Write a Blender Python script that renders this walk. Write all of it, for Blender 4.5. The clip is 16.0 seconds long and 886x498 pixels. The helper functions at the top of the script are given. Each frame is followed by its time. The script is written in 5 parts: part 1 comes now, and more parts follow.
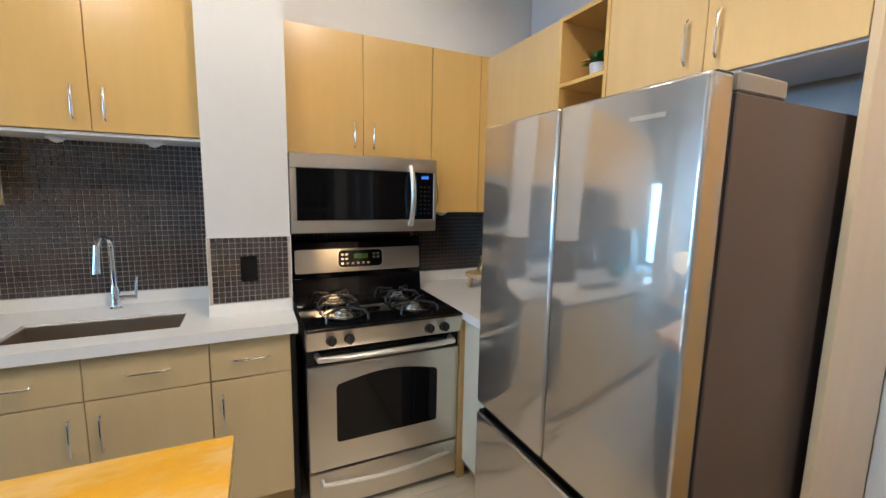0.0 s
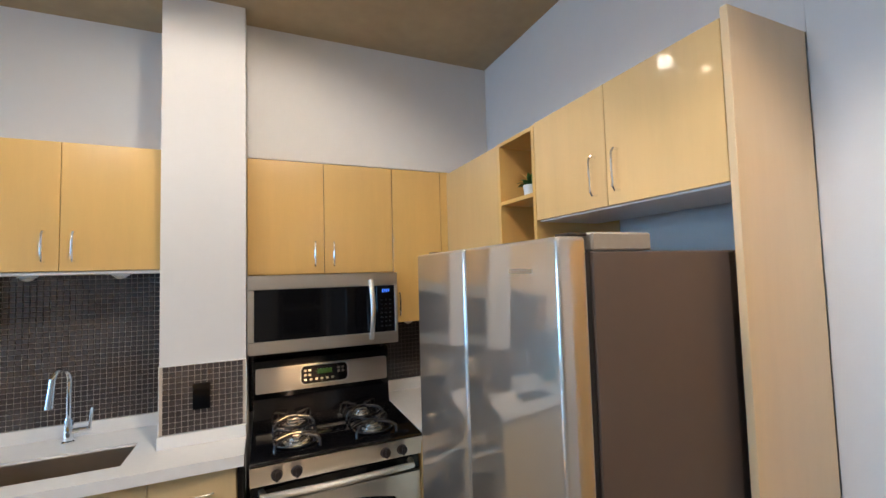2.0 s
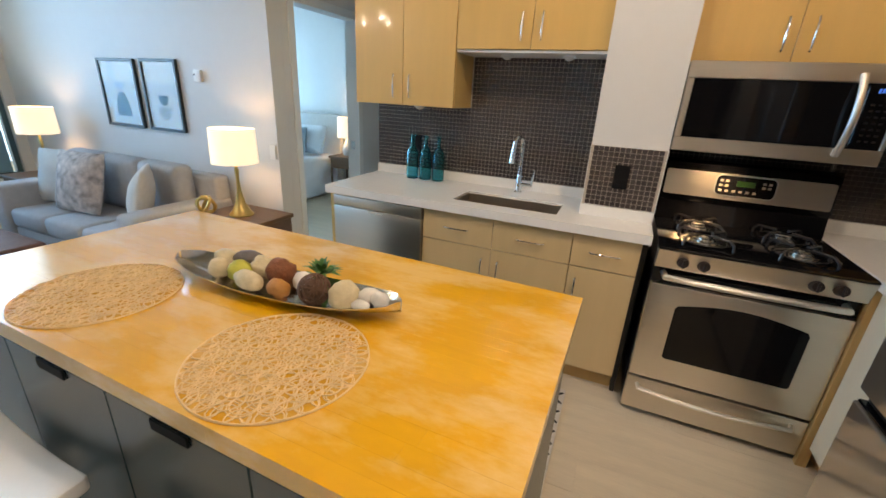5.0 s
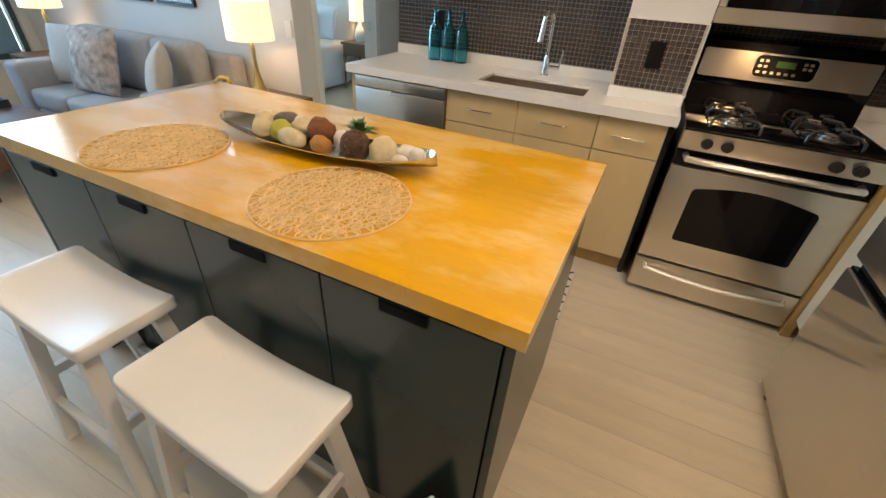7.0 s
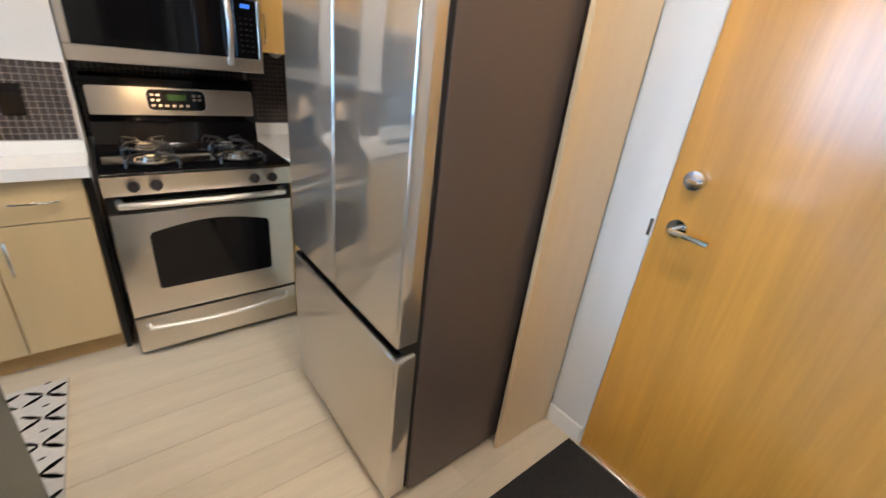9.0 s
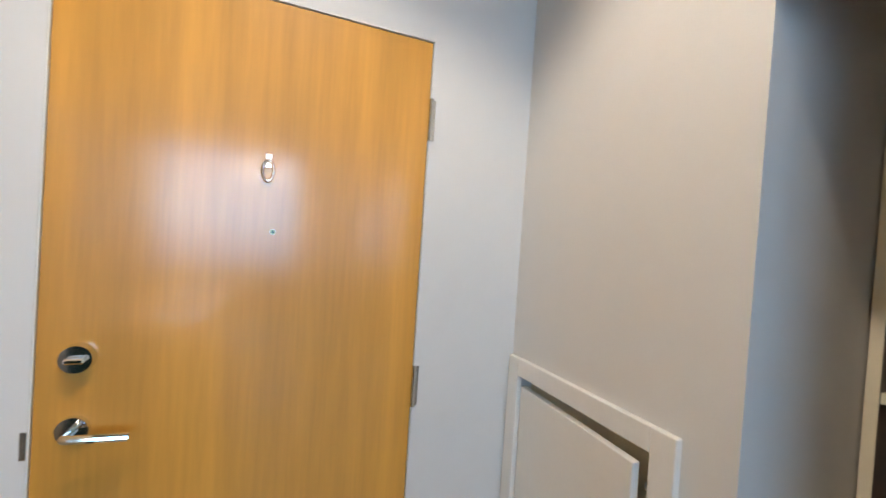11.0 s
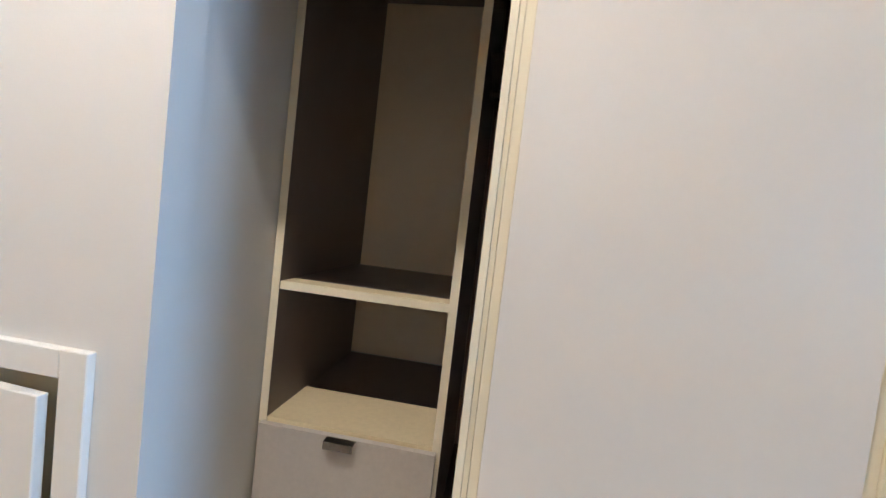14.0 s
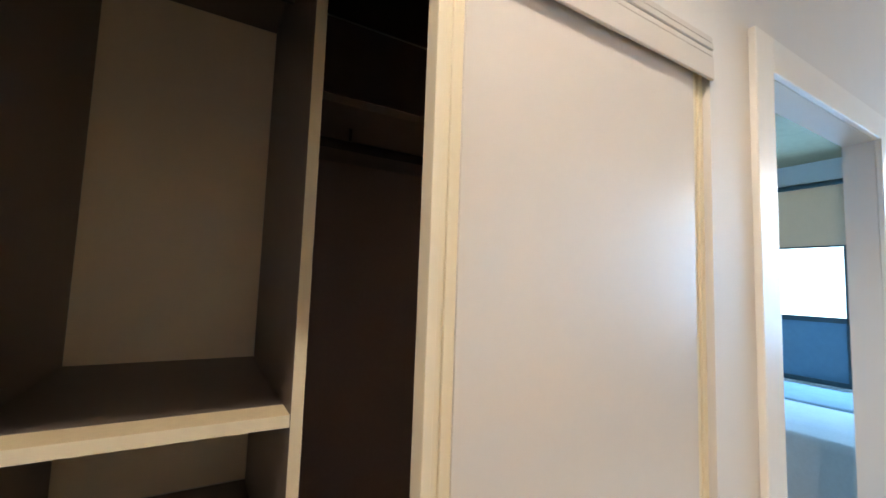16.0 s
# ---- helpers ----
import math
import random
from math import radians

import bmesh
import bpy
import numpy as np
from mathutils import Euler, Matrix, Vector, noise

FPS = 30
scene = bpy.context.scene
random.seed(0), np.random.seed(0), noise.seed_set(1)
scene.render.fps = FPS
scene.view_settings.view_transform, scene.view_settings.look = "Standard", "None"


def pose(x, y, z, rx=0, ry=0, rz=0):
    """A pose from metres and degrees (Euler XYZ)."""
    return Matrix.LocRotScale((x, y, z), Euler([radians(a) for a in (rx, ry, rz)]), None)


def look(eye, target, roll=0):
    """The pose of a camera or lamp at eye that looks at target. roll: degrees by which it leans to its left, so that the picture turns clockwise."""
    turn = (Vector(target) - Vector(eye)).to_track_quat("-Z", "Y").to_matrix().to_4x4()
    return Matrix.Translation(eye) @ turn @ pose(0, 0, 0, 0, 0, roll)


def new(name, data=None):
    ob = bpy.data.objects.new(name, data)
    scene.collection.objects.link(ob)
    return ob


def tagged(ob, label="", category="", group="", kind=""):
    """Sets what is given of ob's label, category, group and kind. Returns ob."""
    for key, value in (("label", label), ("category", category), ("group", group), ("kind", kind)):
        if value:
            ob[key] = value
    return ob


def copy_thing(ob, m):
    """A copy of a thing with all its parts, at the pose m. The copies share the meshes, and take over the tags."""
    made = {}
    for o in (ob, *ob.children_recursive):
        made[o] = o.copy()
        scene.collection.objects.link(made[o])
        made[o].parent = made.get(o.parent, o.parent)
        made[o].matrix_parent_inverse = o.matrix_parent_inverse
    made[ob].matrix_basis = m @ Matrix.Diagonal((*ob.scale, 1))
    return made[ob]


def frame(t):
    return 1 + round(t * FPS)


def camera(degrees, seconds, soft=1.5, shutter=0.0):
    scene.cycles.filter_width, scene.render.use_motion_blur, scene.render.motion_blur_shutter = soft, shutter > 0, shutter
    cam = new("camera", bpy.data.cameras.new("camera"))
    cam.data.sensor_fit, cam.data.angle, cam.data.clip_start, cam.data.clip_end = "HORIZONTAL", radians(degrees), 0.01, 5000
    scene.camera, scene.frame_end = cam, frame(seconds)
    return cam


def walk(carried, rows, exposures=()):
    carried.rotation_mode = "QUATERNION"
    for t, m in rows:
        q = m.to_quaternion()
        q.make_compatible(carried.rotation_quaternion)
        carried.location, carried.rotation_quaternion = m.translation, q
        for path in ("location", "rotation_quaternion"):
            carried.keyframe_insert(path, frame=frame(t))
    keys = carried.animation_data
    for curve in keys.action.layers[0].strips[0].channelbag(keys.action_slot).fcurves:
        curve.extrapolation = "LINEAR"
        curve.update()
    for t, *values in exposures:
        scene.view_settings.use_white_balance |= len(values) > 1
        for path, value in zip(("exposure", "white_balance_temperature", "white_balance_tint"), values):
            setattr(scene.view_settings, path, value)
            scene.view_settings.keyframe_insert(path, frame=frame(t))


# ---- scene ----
cam = camera(94.4, 16.0, shutter=0.15)
PATH = [
    (0, (-0.198, -2.522, 1.527), (0.647, -0.73, 1.254), 1.1),
    (0.5, (-0.089, -2.567, 1.566), (0.718, -0.751, 1.343), 1.0),
    (1, (0.001, -2.609, 1.62), (0.798, -0.779, 1.495), 0.6),
    (1.5, (0.058, -2.64, 1.665), (0.855, -0.806, 1.671), -0.1),
    (2, (0.066, -2.66, 1.704), (0.859, -0.828, 1.812), -1.6),
    (2.5, (0.006, -2.661, 1.678), (0.626, -0.76, 1.739), -1.9),
    (3, (-0.083, -2.656, 1.62), (0.254, -0.686, 1.554), -0.9),
    (3.5, (-0.14, -2.65, 1.591), (-0.135, -0.662, 1.374), 0.4),
    (4, (-0.181, -2.671, 1.569), (-0.463, -0.726, 1.195), 1.5),
    (4.5, (-0.21, -2.691, 1.534), (-0.732, -0.837, 0.996), 2.6),
    (5, (-0.223, -2.703, 1.504), (-0.942, -0.974, 0.8), 3.1),
    (5.2, (-0.231, -2.71, 1.5), (-1.008, -1.033, 0.737), 3.3),
    (7.3, (-0.208, -2.891, 1.409), (-0.808, -1.357, 0.275), 5.7),
    (7.5, (-0.194, -2.912, 1.418), (-0.656, -1.333, 0.28), 6.1),
    (8, (-0.137, -2.929, 1.429), (-0.077, -1.253, 0.339), 6.7),
    (8.5, (-0.035, -2.872, 1.442), (0.592, -1.257, 0.442), 6.1),
    (9, (0.058, -2.782, 1.466), (1.244, -1.4, 0.639), 6.6),
    (9.2, (0.095, -2.751, 1.485), (1.507, -1.522, 0.782), 7.2),
    (11.3, (0.332, -2.679, 1.522), (2.046, -3.709, 1.541), 3.2),
    (11.5, (0.312, -2.687, 1.523), (1.928, -3.865, 1.572), 3.0),
    (12, (0.26, -2.717, 1.542), (1.569, -4.226, 1.631), 3.2),
    (12.5, (0.196, -2.739, 1.541), (1.175, -4.481, 1.638), 4.1),
    (13, (0.144, -2.756, 1.523), (0.809, -4.641, 1.585), 5.5),
    (13.5, (0.12, -2.766, 1.496), (0.534, -4.723, 1.484), 6.6),
    (14, (0.164, -2.781, 1.47), (0.429, -4.761, 1.371), 6.6),
    (14.5, (0.263, -2.881, 1.453), (0.413, -4.869, 1.301), 4.9),
    (15, (0.286, -2.964, 1.479), (0.074, -4.952, 1.44), 3.8),
    (15.5, (0.345, -3.002, 1.525), (-0.258, -4.907, 1.597), 2.9),
    (16, (0.427, -2.996, 1.535), (-0.573, -4.72, 1.699), 2.0),
]
EXPOSURES = [
    (0, 0.25, 6650, 12),
    (1.5, 0.18, 6700, 14),
    (3, 0.21, 6500, 14),
    (4.5, 0.04, 7500, 16),
    (7.5, 0.22, 8700, 17),
    (8.0, 0.33, 8800, 16),
    (8.5, 0.49, 7550, 14),
    (9.2, 0.58, 6650, 13),
    (11.5, 0.12, 7100, 13),
    (12.5, 0.42, 6800, 13),
    (14, 0.76, 6250, 12),
    (15, 0.82, 6450, 13),
    (16, 0.66, 7200, 14),
]
walk(cam, [(t, look(*p)) for t, *p in PATH], EXPOSURES)

# ---- light ----
world = bpy.data.worlds.new("sky")
scene.world = world
world.use_nodes = True
wn = world.node_tree.nodes
sky = wn.new("ShaderNodeTexSky")
sky.sky_type, sky.sun_disc = "NISHITA", False
sky.sun_elevation, sky.sun_rotation = radians(38), radians(60)
world.node_tree.links.new(sky.outputs[0], wn["Background"].inputs[0])
wn["Background"].inputs[1].default_value = 0.12

sun = new("sun", bpy.data.lights.new("sun", "SUN"))
sun.data.energy, sun.data.angle, sun.data.color = 2.0, radians(0.5), (1, 0.95, 0.88)
sun.matrix_basis = look((60, 25, 52), (0, 0, 0))


def area_lamp(name, eye, target, w, h, watts, color):
    d = bpy.data.lights.new(name, "AREA")
    d.shape, d.size, d.size_y, d.energy, d.color = "RECTANGLE", w, h, watts, color
    ob = new(name, d)
    ob.matrix_basis = look(eye, target)
    return ob


def bulb_lamp(name, place, watts, color, radius=0.04):
    d = bpy.data.lights.new(name, "POINT")
    d.energy, d.color, d.shadow_soft_size = watts, color, radius
    ob = new(name, d)
    ob.location = place
    return ob


WARM = (1.0, 0.925, 0.815)
DAY = (0.18, 0.52, 1.0)
# sky light in the three window openings
living_window = area_lamp("window_light", (-6.02, -2.0, 1.9), (0, -2.0, 1.7), 2.3, 2.1, 66, DAY)
living_window.data.spread = radians(135)
area_lamp("window_light", (-5.40, -4.9, 1.7), (0, -4.6, 1.2), 2.2, 1.4, 68, DAY)
area_lamp("window_light", (-6.02, 1.3, 1.6), (0, 1.3, 1.2), 1.9, 1.9, 75, (0.25, 0.6, 1.0))
# bulbs of the ceiling spots; the sixth is an added, unseen fill light
SPOTS = [(-0.49, -0.95), (-0.09, -0.96), (0.25, -1.78), (0.90, -1.88), (0.62, -2.72), (-1.1, -1.9)]
AIM = [((-0.1, 0.3, -1), 4, 164), ((0.1, 0.3, -1), 4, 164), ((-0.25, 0.45, -1), 40, 142), ((-0.25, 0.4, -1), 8, 136), ((-0.12, 0.02, -1), 66, 120), ((0.1, 0.4, -1), 38, 118)]
for (sx, sy), (way, watts, cone) in zip(SPOTS, AIM):
    d = bpy.data.lights.new("spot_bulb_light", "SPOT")
    d.energy, d.color, d.shadow_soft_size, d.spot_size, d.spot_blend = watts, WARM, 0.04, radians(cone), 0.4
    new("spot_bulb_light", d).matrix_basis = look((sx, sy, 2.95), Vector((sx, sy, 2.95)) + Vector(way))

# ---- materials ----


def mat(name, color, rough=0.5, metal=0.0, var=0.08, scale=8.0, stretch=(1, 1, 1), bump=0.0, bscale=120.0, coat=0.0,
        spec=0.5, rand=0.0, fine=0.04, glow=0.0, rough_var=0.0, coat_rough=0.12):
    m = bpy.data.materials.new(name)
    m.use_nodes = True
    nt = m.node_tree
    b = nt.nodes["Principled BSDF"]
    link = nt.links.new
    tc = nt.nodes.new("ShaderNodeTexCoord")
    mp = nt.nodes.new("ShaderNodeMapping")
    mp.inputs["Scale"].default_value = stretch
    link(tc.outputs["Object"], mp.inputs["Vector"])
    b.inputs["Roughness"].default_value, b.inputs["Metallic"].default_value = rough, metal
    b.inputs["Coat Weight"].default_value, b.inputs["Coat Roughness"].default_value = coat, coat_rough
    b.inputs["Specular IOR Level"].default_value = spec
    n1 = nt.nodes.new("ShaderNodeTexNoise")
    n1.inputs["Scale"].default_value, n1.inputs["Detail"].default_value = scale, 4
    n2 = nt.nodes.new("ShaderNodeTexNoise")
    n2.inputs["Scale"].default_value, n2.inputs["Detail"].default_value = scale * 9, 3
    link(mp.outputs[0], n1.inputs["Vector"])
    link(mp.outputs[0], n2.inputs["Vector"])

    def math_node(op, a, bb):
        n = nt.nodes.new("ShaderNodeMath")
        n.operation = op
        for i, v in enumerate((a, bb)):
            if isinstance(v, (int, float)):
                n.inputs[i].default_value = v
            else:
                link(v, n.inputs[i])
        return n.outputs[0]
    f = math_node("MULTIPLY", math_node("SUBTRACT", n1.outputs[0], 0.5), 4 * var)
    g = math_node("MULTIPLY", math_node("SUBTRACT", n2.outputs[0], 0.5), 4 * fine)
    v = math_node("ADD", math_node("ADD", f, g), 1.0)
    if rand:
        oi = nt.nodes.new("ShaderNodeObjectInfo")
        v = math_node("ADD", v, math_node("MULTIPLY", math_node("SUBTRACT", oi.outputs["Random"], 0.5), 2 * rand))
    hsv = nt.nodes.new("ShaderNodeHueSaturation")
    hsv.inputs["Color"].default_value = (*color, 1)
    link(v, hsv.inputs["Value"])
    link(hsv.outputs[0], b.inputs["Base Color"])
    if rough_var:
        link(math_node("ADD", math_node("MULTIPLY", math_node("SUBTRACT", n1.outputs[0], 0.5), 2 * rough_var), rough), b.inputs["Roughness"])
    if bump:
        nb = nt.nodes.new("ShaderNodeTexNoise")
        nb.inputs["Scale"].default_value, nb.inputs["Detail"].default_value = bscale, 3
        link(mp.outputs[0], nb.inputs["Vector"])
        bp = nt.nodes.new("ShaderNodeBump")
        bp.inputs["Strength"].default_value, bp.inputs["Distance"].default_value = bump, 0.004
        link(nb.outputs[0], bp.inputs["Height"])
        link(bp.outputs[0], b.inputs["Normal"])
    if glow:
        b.inputs["Emission Color"].default_value, b.inputs["Emission Strength"].default_value = (*color, 1), glow
    return m


def glass_mat(name, color, rough=0.0):
    m = bpy.data.materials.new(name)
    m.use_nodes = True
    b = m.node_tree.nodes["Principled BSDF"]
    b.inputs["Base Color"].default_value, b.inputs["Roughness"].default_value = (*color, 1), rough
    b.inputs["Transmission Weight"].default_value, b.inputs["IOR"].default_value = 1.0, 1.45
    return m


M_WALL = mat("wall_paint", (0.70, 0.685, 0.665), 0.55, var=0.015, scale=1.5, bump=0.08, bscale=220, fine=0.01)
M_TRIM = mat("trim_paint", (0.80, 0.79, 0.76), 0.35, var=0.015, fine=0.01)
M_SLIDE = mat("gloss_door_paint", (0.66, 0.62, 0.58), 0.3, var=0.012, fine=0.006, coat=0.7)
M_CREAM = mat("cream_laminate", (0.74, 0.67, 0.52), 0.35, var=0.02, fine=0.01)
M_CONCRETE = mat("board_formed_concrete", (0.40, 0.31, 0.19), 0.8, var=0.16, scale=1.3, bump=0.4, bscale=25, fine=0.06)
M_MAPLE = mat("maple_veneer", (0.68, 0.425, 0.14), 0.28, var=0.04, scale=2.2, stretch=(7, 7, 0.7), coat=0.45, fine=0.012, rand=0.02, coat_rough=0.05)
# greyer maple for the fronts of the base cabinets
M_MAPLE_LOW = mat("greyer_maple", (0.62, 0.45, 0.24), 0.32, var=0.04, scale=2.2, stretch=(7, 7, 0.7), coat=0.35, fine=0.012, rand=0.02)
M_PANEL = mat("pale_maple_panel", (0.70, 0.52, 0.31), 0.3, var=0.04, scale=2.2, stretch=(7, 7, 0.7), coat=0.5, fine=0.012)
# maple veneer paled on the east doors, window light put into its colour
M_MAPLE_EAST = mat("window_lit_maple", (0.70, 0.47, 0.21), 0.26, var=0.04, scale=2.2, stretch=(7, 7, 0.7), coat=0.6, fine=0.012, rand=0.02, coat_rough=0.05)
# darker maple for niche back, toe kicks and corner cabinet body
M_MAPLE_DARK = mat("darker_maple", (0.50, 0.31, 0.12), 0.5, var=0.06, scale=2.2, stretch=(7, 7, 0.7))
M_DOORWOOD = mat("door_wood_veneer", (0.64, 0.30, 0.045), 0.45, var=0.21, scale=1.3, stretch=(7, 7, 0.4), coat=1.0, coat_rough=0.14, fine=0.06)
M_BLOCK = mat("butcher_block", (0.74, 0.365, 0.006), 0.40, var=0.09, scale=2.2, stretch=(1.0, 3, 3), fine=0.03, rand=0.025, spec=0.3, coat=1.0, coat_rough=0.14, rough_var=0.1)
M_BLOCK.node_tree.nodes["Principled BSDF"].inputs["Coat IOR"].default_value = 1.75


def worn(m, pale, scale, lo, hi, most, stretch=(1, 1, 1)):
    """Mixes pale rubbed patches into a material's colour."""
    nt = m.node_tree
    b = nt.nodes["Principled BSDF"]
    src = b.inputs["Base Color"].links[0].from_socket
    geo = nt.nodes.new("ShaderNodeNewGeometry")
    mp = nt.nodes.new("ShaderNodeMapping")
    mp.inputs["Scale"].default_value = stretch
    n = nt.nodes.new("ShaderNodeTexNoise")
    n.inputs["Scale"].default_value, n.inputs["Detail"].default_value, n.inputs["Roughness"].default_value = scale, 6, 0.62
    rp = nt.nodes.new("ShaderNodeMapRange")
    rp.inputs["From Min"].default_value, rp.inputs["From Max"].default_value, rp.inputs["To Max"].default_value = lo, hi, most
    mx = nt.nodes.new("ShaderNodeMix")
    mx.data_type = "RGBA"
    mx.inputs[7].default_value = (*pale, 1)
    nt.links.new(geo.outputs["Position"], mp.inputs["Vector"])
    nt.links.new(mp.outputs[0], n.inputs["Vector"])
    nt.links.new(n.outputs[0], rp.inputs["Value"])
    nt.links.new(rp.outputs[0], mx.inputs[0])
    nt.links.new(src, mx.inputs[6])
    nt.links.new(mx.outputs[2], b.inputs["Base Color"])


worn(M_BLOCK, (0.84, 0.56, 0.22), 3.4, 0.46, 0.60, 0.75, (0.8, 1.6, 1.6))
M_QUARTZ = mat("white_quartz", (0.80, 0.78, 0.75), 0.22, var=0.02, scale=30, fine=0.02)
M_STEEL = mat("brushed_steel", (0.72, 0.66, 0.58), 0.32, 1.0, var=0.02, scale=2.0, stretch=(0.6, 8, 14), fine=0.012, rough_var=0.03)
M_FRIDGE = mat("fridge_steel", (0.70, 0.66, 0.62), 0.045, 1.0, var=0.008, scale=2.0, stretch=(10, 10, 0.5), fine=0.006)
nt = M_FRIDGE.node_tree
sharp = nt.nodes["Principled BSDF"]
brushed = nt.nodes.new("ShaderNodeBsdfPrincipled")
brushed.inputs["Base Color"].default_value = (0.62, 0.585, 0.55, 1)
brushed.inputs["Metallic"].default_value, brushed.inputs["Roughness"].default_value = 1.0, 0.42
both = nt.nodes.new("ShaderNodeMixShader")
both.inputs[0].default_value = 0.5
nt.links.new(sharp.outputs[0], both.inputs[1])
nt.links.new(brushed.outputs[0], both.inputs[2])
nt.links.new(both.outputs[0], nt.nodes["Material Output"].inputs["Surface"])
M_SINK = mat("satin_sink_steel", (0.60, 0.53, 0.45), 0.34, 1.0, var=0.03, scale=3, fine=0.02)
M_CHROME = mat("chrome", (0.80, 0.80, 0.80), 0.08, 1.0, var=0.01, fine=0.0)
M_BOW = mat("bright_bow_handle", (0.90, 0.89, 0.87), 0.2, 1.0, var=0.01, fine=0.0)
M_NICKEL = mat("satin_nickel", (0.66, 0.64, 0.60), 0.22, 1.0, var=0.02)
M_FSIDE = mat("fridge_side_paint", (0.135, 0.103, 0.09), 0.42, 0.3, var=0.04, scale=3, fine=0.02)
M_BLACK = mat("black_enamel", (0.004, 0.004, 0.005), 0.09, var=0.05, spec=0.28)
M_BLACKGLASS = mat("black_glass", (0.004, 0.004, 0.005), 0.06, var=0.02, spec=0.3)
M_IRON = mat("cast_iron", (0.02, 0.02, 0.022), 0.2, 0.0, var=0.15, bump=0.3, bscale=300)
M_HINGE = mat("grey_hinge_plastic", (0.30, 0.26, 0.22), 0.4, var=0.03)
M_GAP = mat("dark_gap", (0.015, 0.013, 0.012), 0.7)
M_TILE = mat("brown_glass_tile", (0.060, 0.046, 0.043), 0.13, var=0.15, scale=12, rand=0.28, coat=0.3)
M_GROUT = mat("beige_grout", (0.56, 0.49, 0.43), 0.8, var=0.08, scale=20)
# the beige grout darkened, shade under microwave and corner cabinet put into its colour
M_GROUTSHADE = mat("shaded_grout", (0.13, 0.11, 0.095), 0.8, var=0.1, scale=20)
M_PLANK = mat("pale_oak_plank", (0.62, 0.525, 0.40), 0.36, var=0.08, scale=1.8, stretch=(0.9, 9, 9), fine=0.045, rand=0.06, bump=0.1, bscale=60)
M_JOINT = mat("plank_joint", (0.54, 0.45, 0.35), 0.8)
M_PULL = mat("matt_black_pull", (0.003, 0.003, 0.003), 0.6, var=0.02, spec=0.1)
M_GREEN = mat("dark_green_lacquer", (0.017, 0.036, 0.035), 0.26, var=0.05, scale=3, fine=0.02, spec=0.45)
M_HANDLE = mat("polished_steel_bar", (0.88, 0.86, 0.82), 0.33, 1.0, var=0.01)
M_WHITE = mat("white_lacquer", (0.80, 0.78, 0.74), 0.30, var=0.015, fine=0.01)
M_SHELF = mat("tan_shelf_laminate", (0.50, 0.39, 0.24), 0.45, var=0.03)
M_DRAWER = mat("greige_drawer_laminate", (0.48, 0.435, 0.39), 0.4, var=0.02)
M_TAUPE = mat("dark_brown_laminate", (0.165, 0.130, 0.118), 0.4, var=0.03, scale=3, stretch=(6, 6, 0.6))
M_DARKPLASTIC = mat("dark_brown_plastic", (0.022, 0.015, 0.014), 0.35, var=0.05)

# ---- building blocks ----


def box(bm, x0, x1, y0, y1, z0, z1, bev=0.0, seg=1):
    """Adds a box, with its edges bevelled if asked for."""
    m = Matrix.LocRotScale(((x0 + x1) / 2, (y0 + y1) / 2, (z0 + z1) / 2), None, (abs(x1 - x0), abs(y1 - y0), abs(z1 - z0)))
    vs = bmesh.ops.create_cube(bm, size=1.0, matrix=m)["verts"]
    if bev:
        es = list({e for v in vs for e in v.link_edges})
        bmesh.ops.bevel(bm, geom=es, offset=bev, segments=seg, affect="EDGES", profile=0.5)
    return bm


def bbox(x0, x1, y0, y1, z0, z1, bev=0.0, seg=1):
    return box(bmesh.new(), x0, x1, y0, y1, z0, z1, bev, seg)


def cyl(bm, p, q, r0, r1=None, seg=16, caps=True):
    """Adds a cylinder or cone from p to q."""
    p, q = Vector(p), Vector(q)
    d = q - p
    m = Matrix.Translation((p + q) / 2) @ d.to_track_quat("Z", "Y").to_matrix().to_4x4()
    bmesh.ops.create_cone(bm, cap_ends=caps, cap_tris=False, segments=seg, radius1=r0, radius2=r0 if r1 is None else r1, depth=d.length, matrix=m)
    return bm


def tube(bm, pts, r, seg=8, closed=False):
    """Adds a round bar along the points."""
    pts = [Vector(p) for p in pts]
    n = len(pts)
    rings = []
    side = None
    for i, p in enumerate(pts):
        if closed:
            d = pts[(i + 1) % n] - pts[i - 1]
        else:
            d = pts[min(i + 1, n - 1)] - pts[max(i - 1, 0)]
        d.normalize()
        if side is None:
            side = d.orthogonal().normalized()
        side = (side - d * side.dot(d)).normalized()
        up = d.cross(side)
        rings.append([bm.verts.new(p + r * (math.cos(a) * side + math.sin(a) * up)) for a in (2 * math.pi * k / seg for k in range(seg))])
    for i in range(n if closed else n - 1):
        a, b = rings[i], rings[(i + 1) % n]
        for k in range(seg):
            bm.faces.new((a[k], a[(k + 1) % seg], b[(k + 1) % seg], b[k]))
    if not closed:
        bm.faces.new(rings[0][::-1])
        bm.faces.new(rings[-1])
    return bm


def lathe(bm, prof, centre, seg=24):
    """Adds a turned body: prof is (radius, height) from bottom to top."""
    cx, cy, cz = centre
    rings = [[bm.verts.new((cx + r * math.cos(2 * math.pi * k / seg), cy + r * math.sin(2 * math.pi * k / seg), cz + h)) for k in range(seg)] for r, h in prof]
    for a, b in zip(rings, rings[1:]):
        for k in range(seg):
            bm.faces.new((a[k], a[(k + 1) % seg], b[(k + 1) % seg], b[k]))
    bm.faces.new(rings[0][::-1])
    bm.faces.new(rings[-1])
    return bm


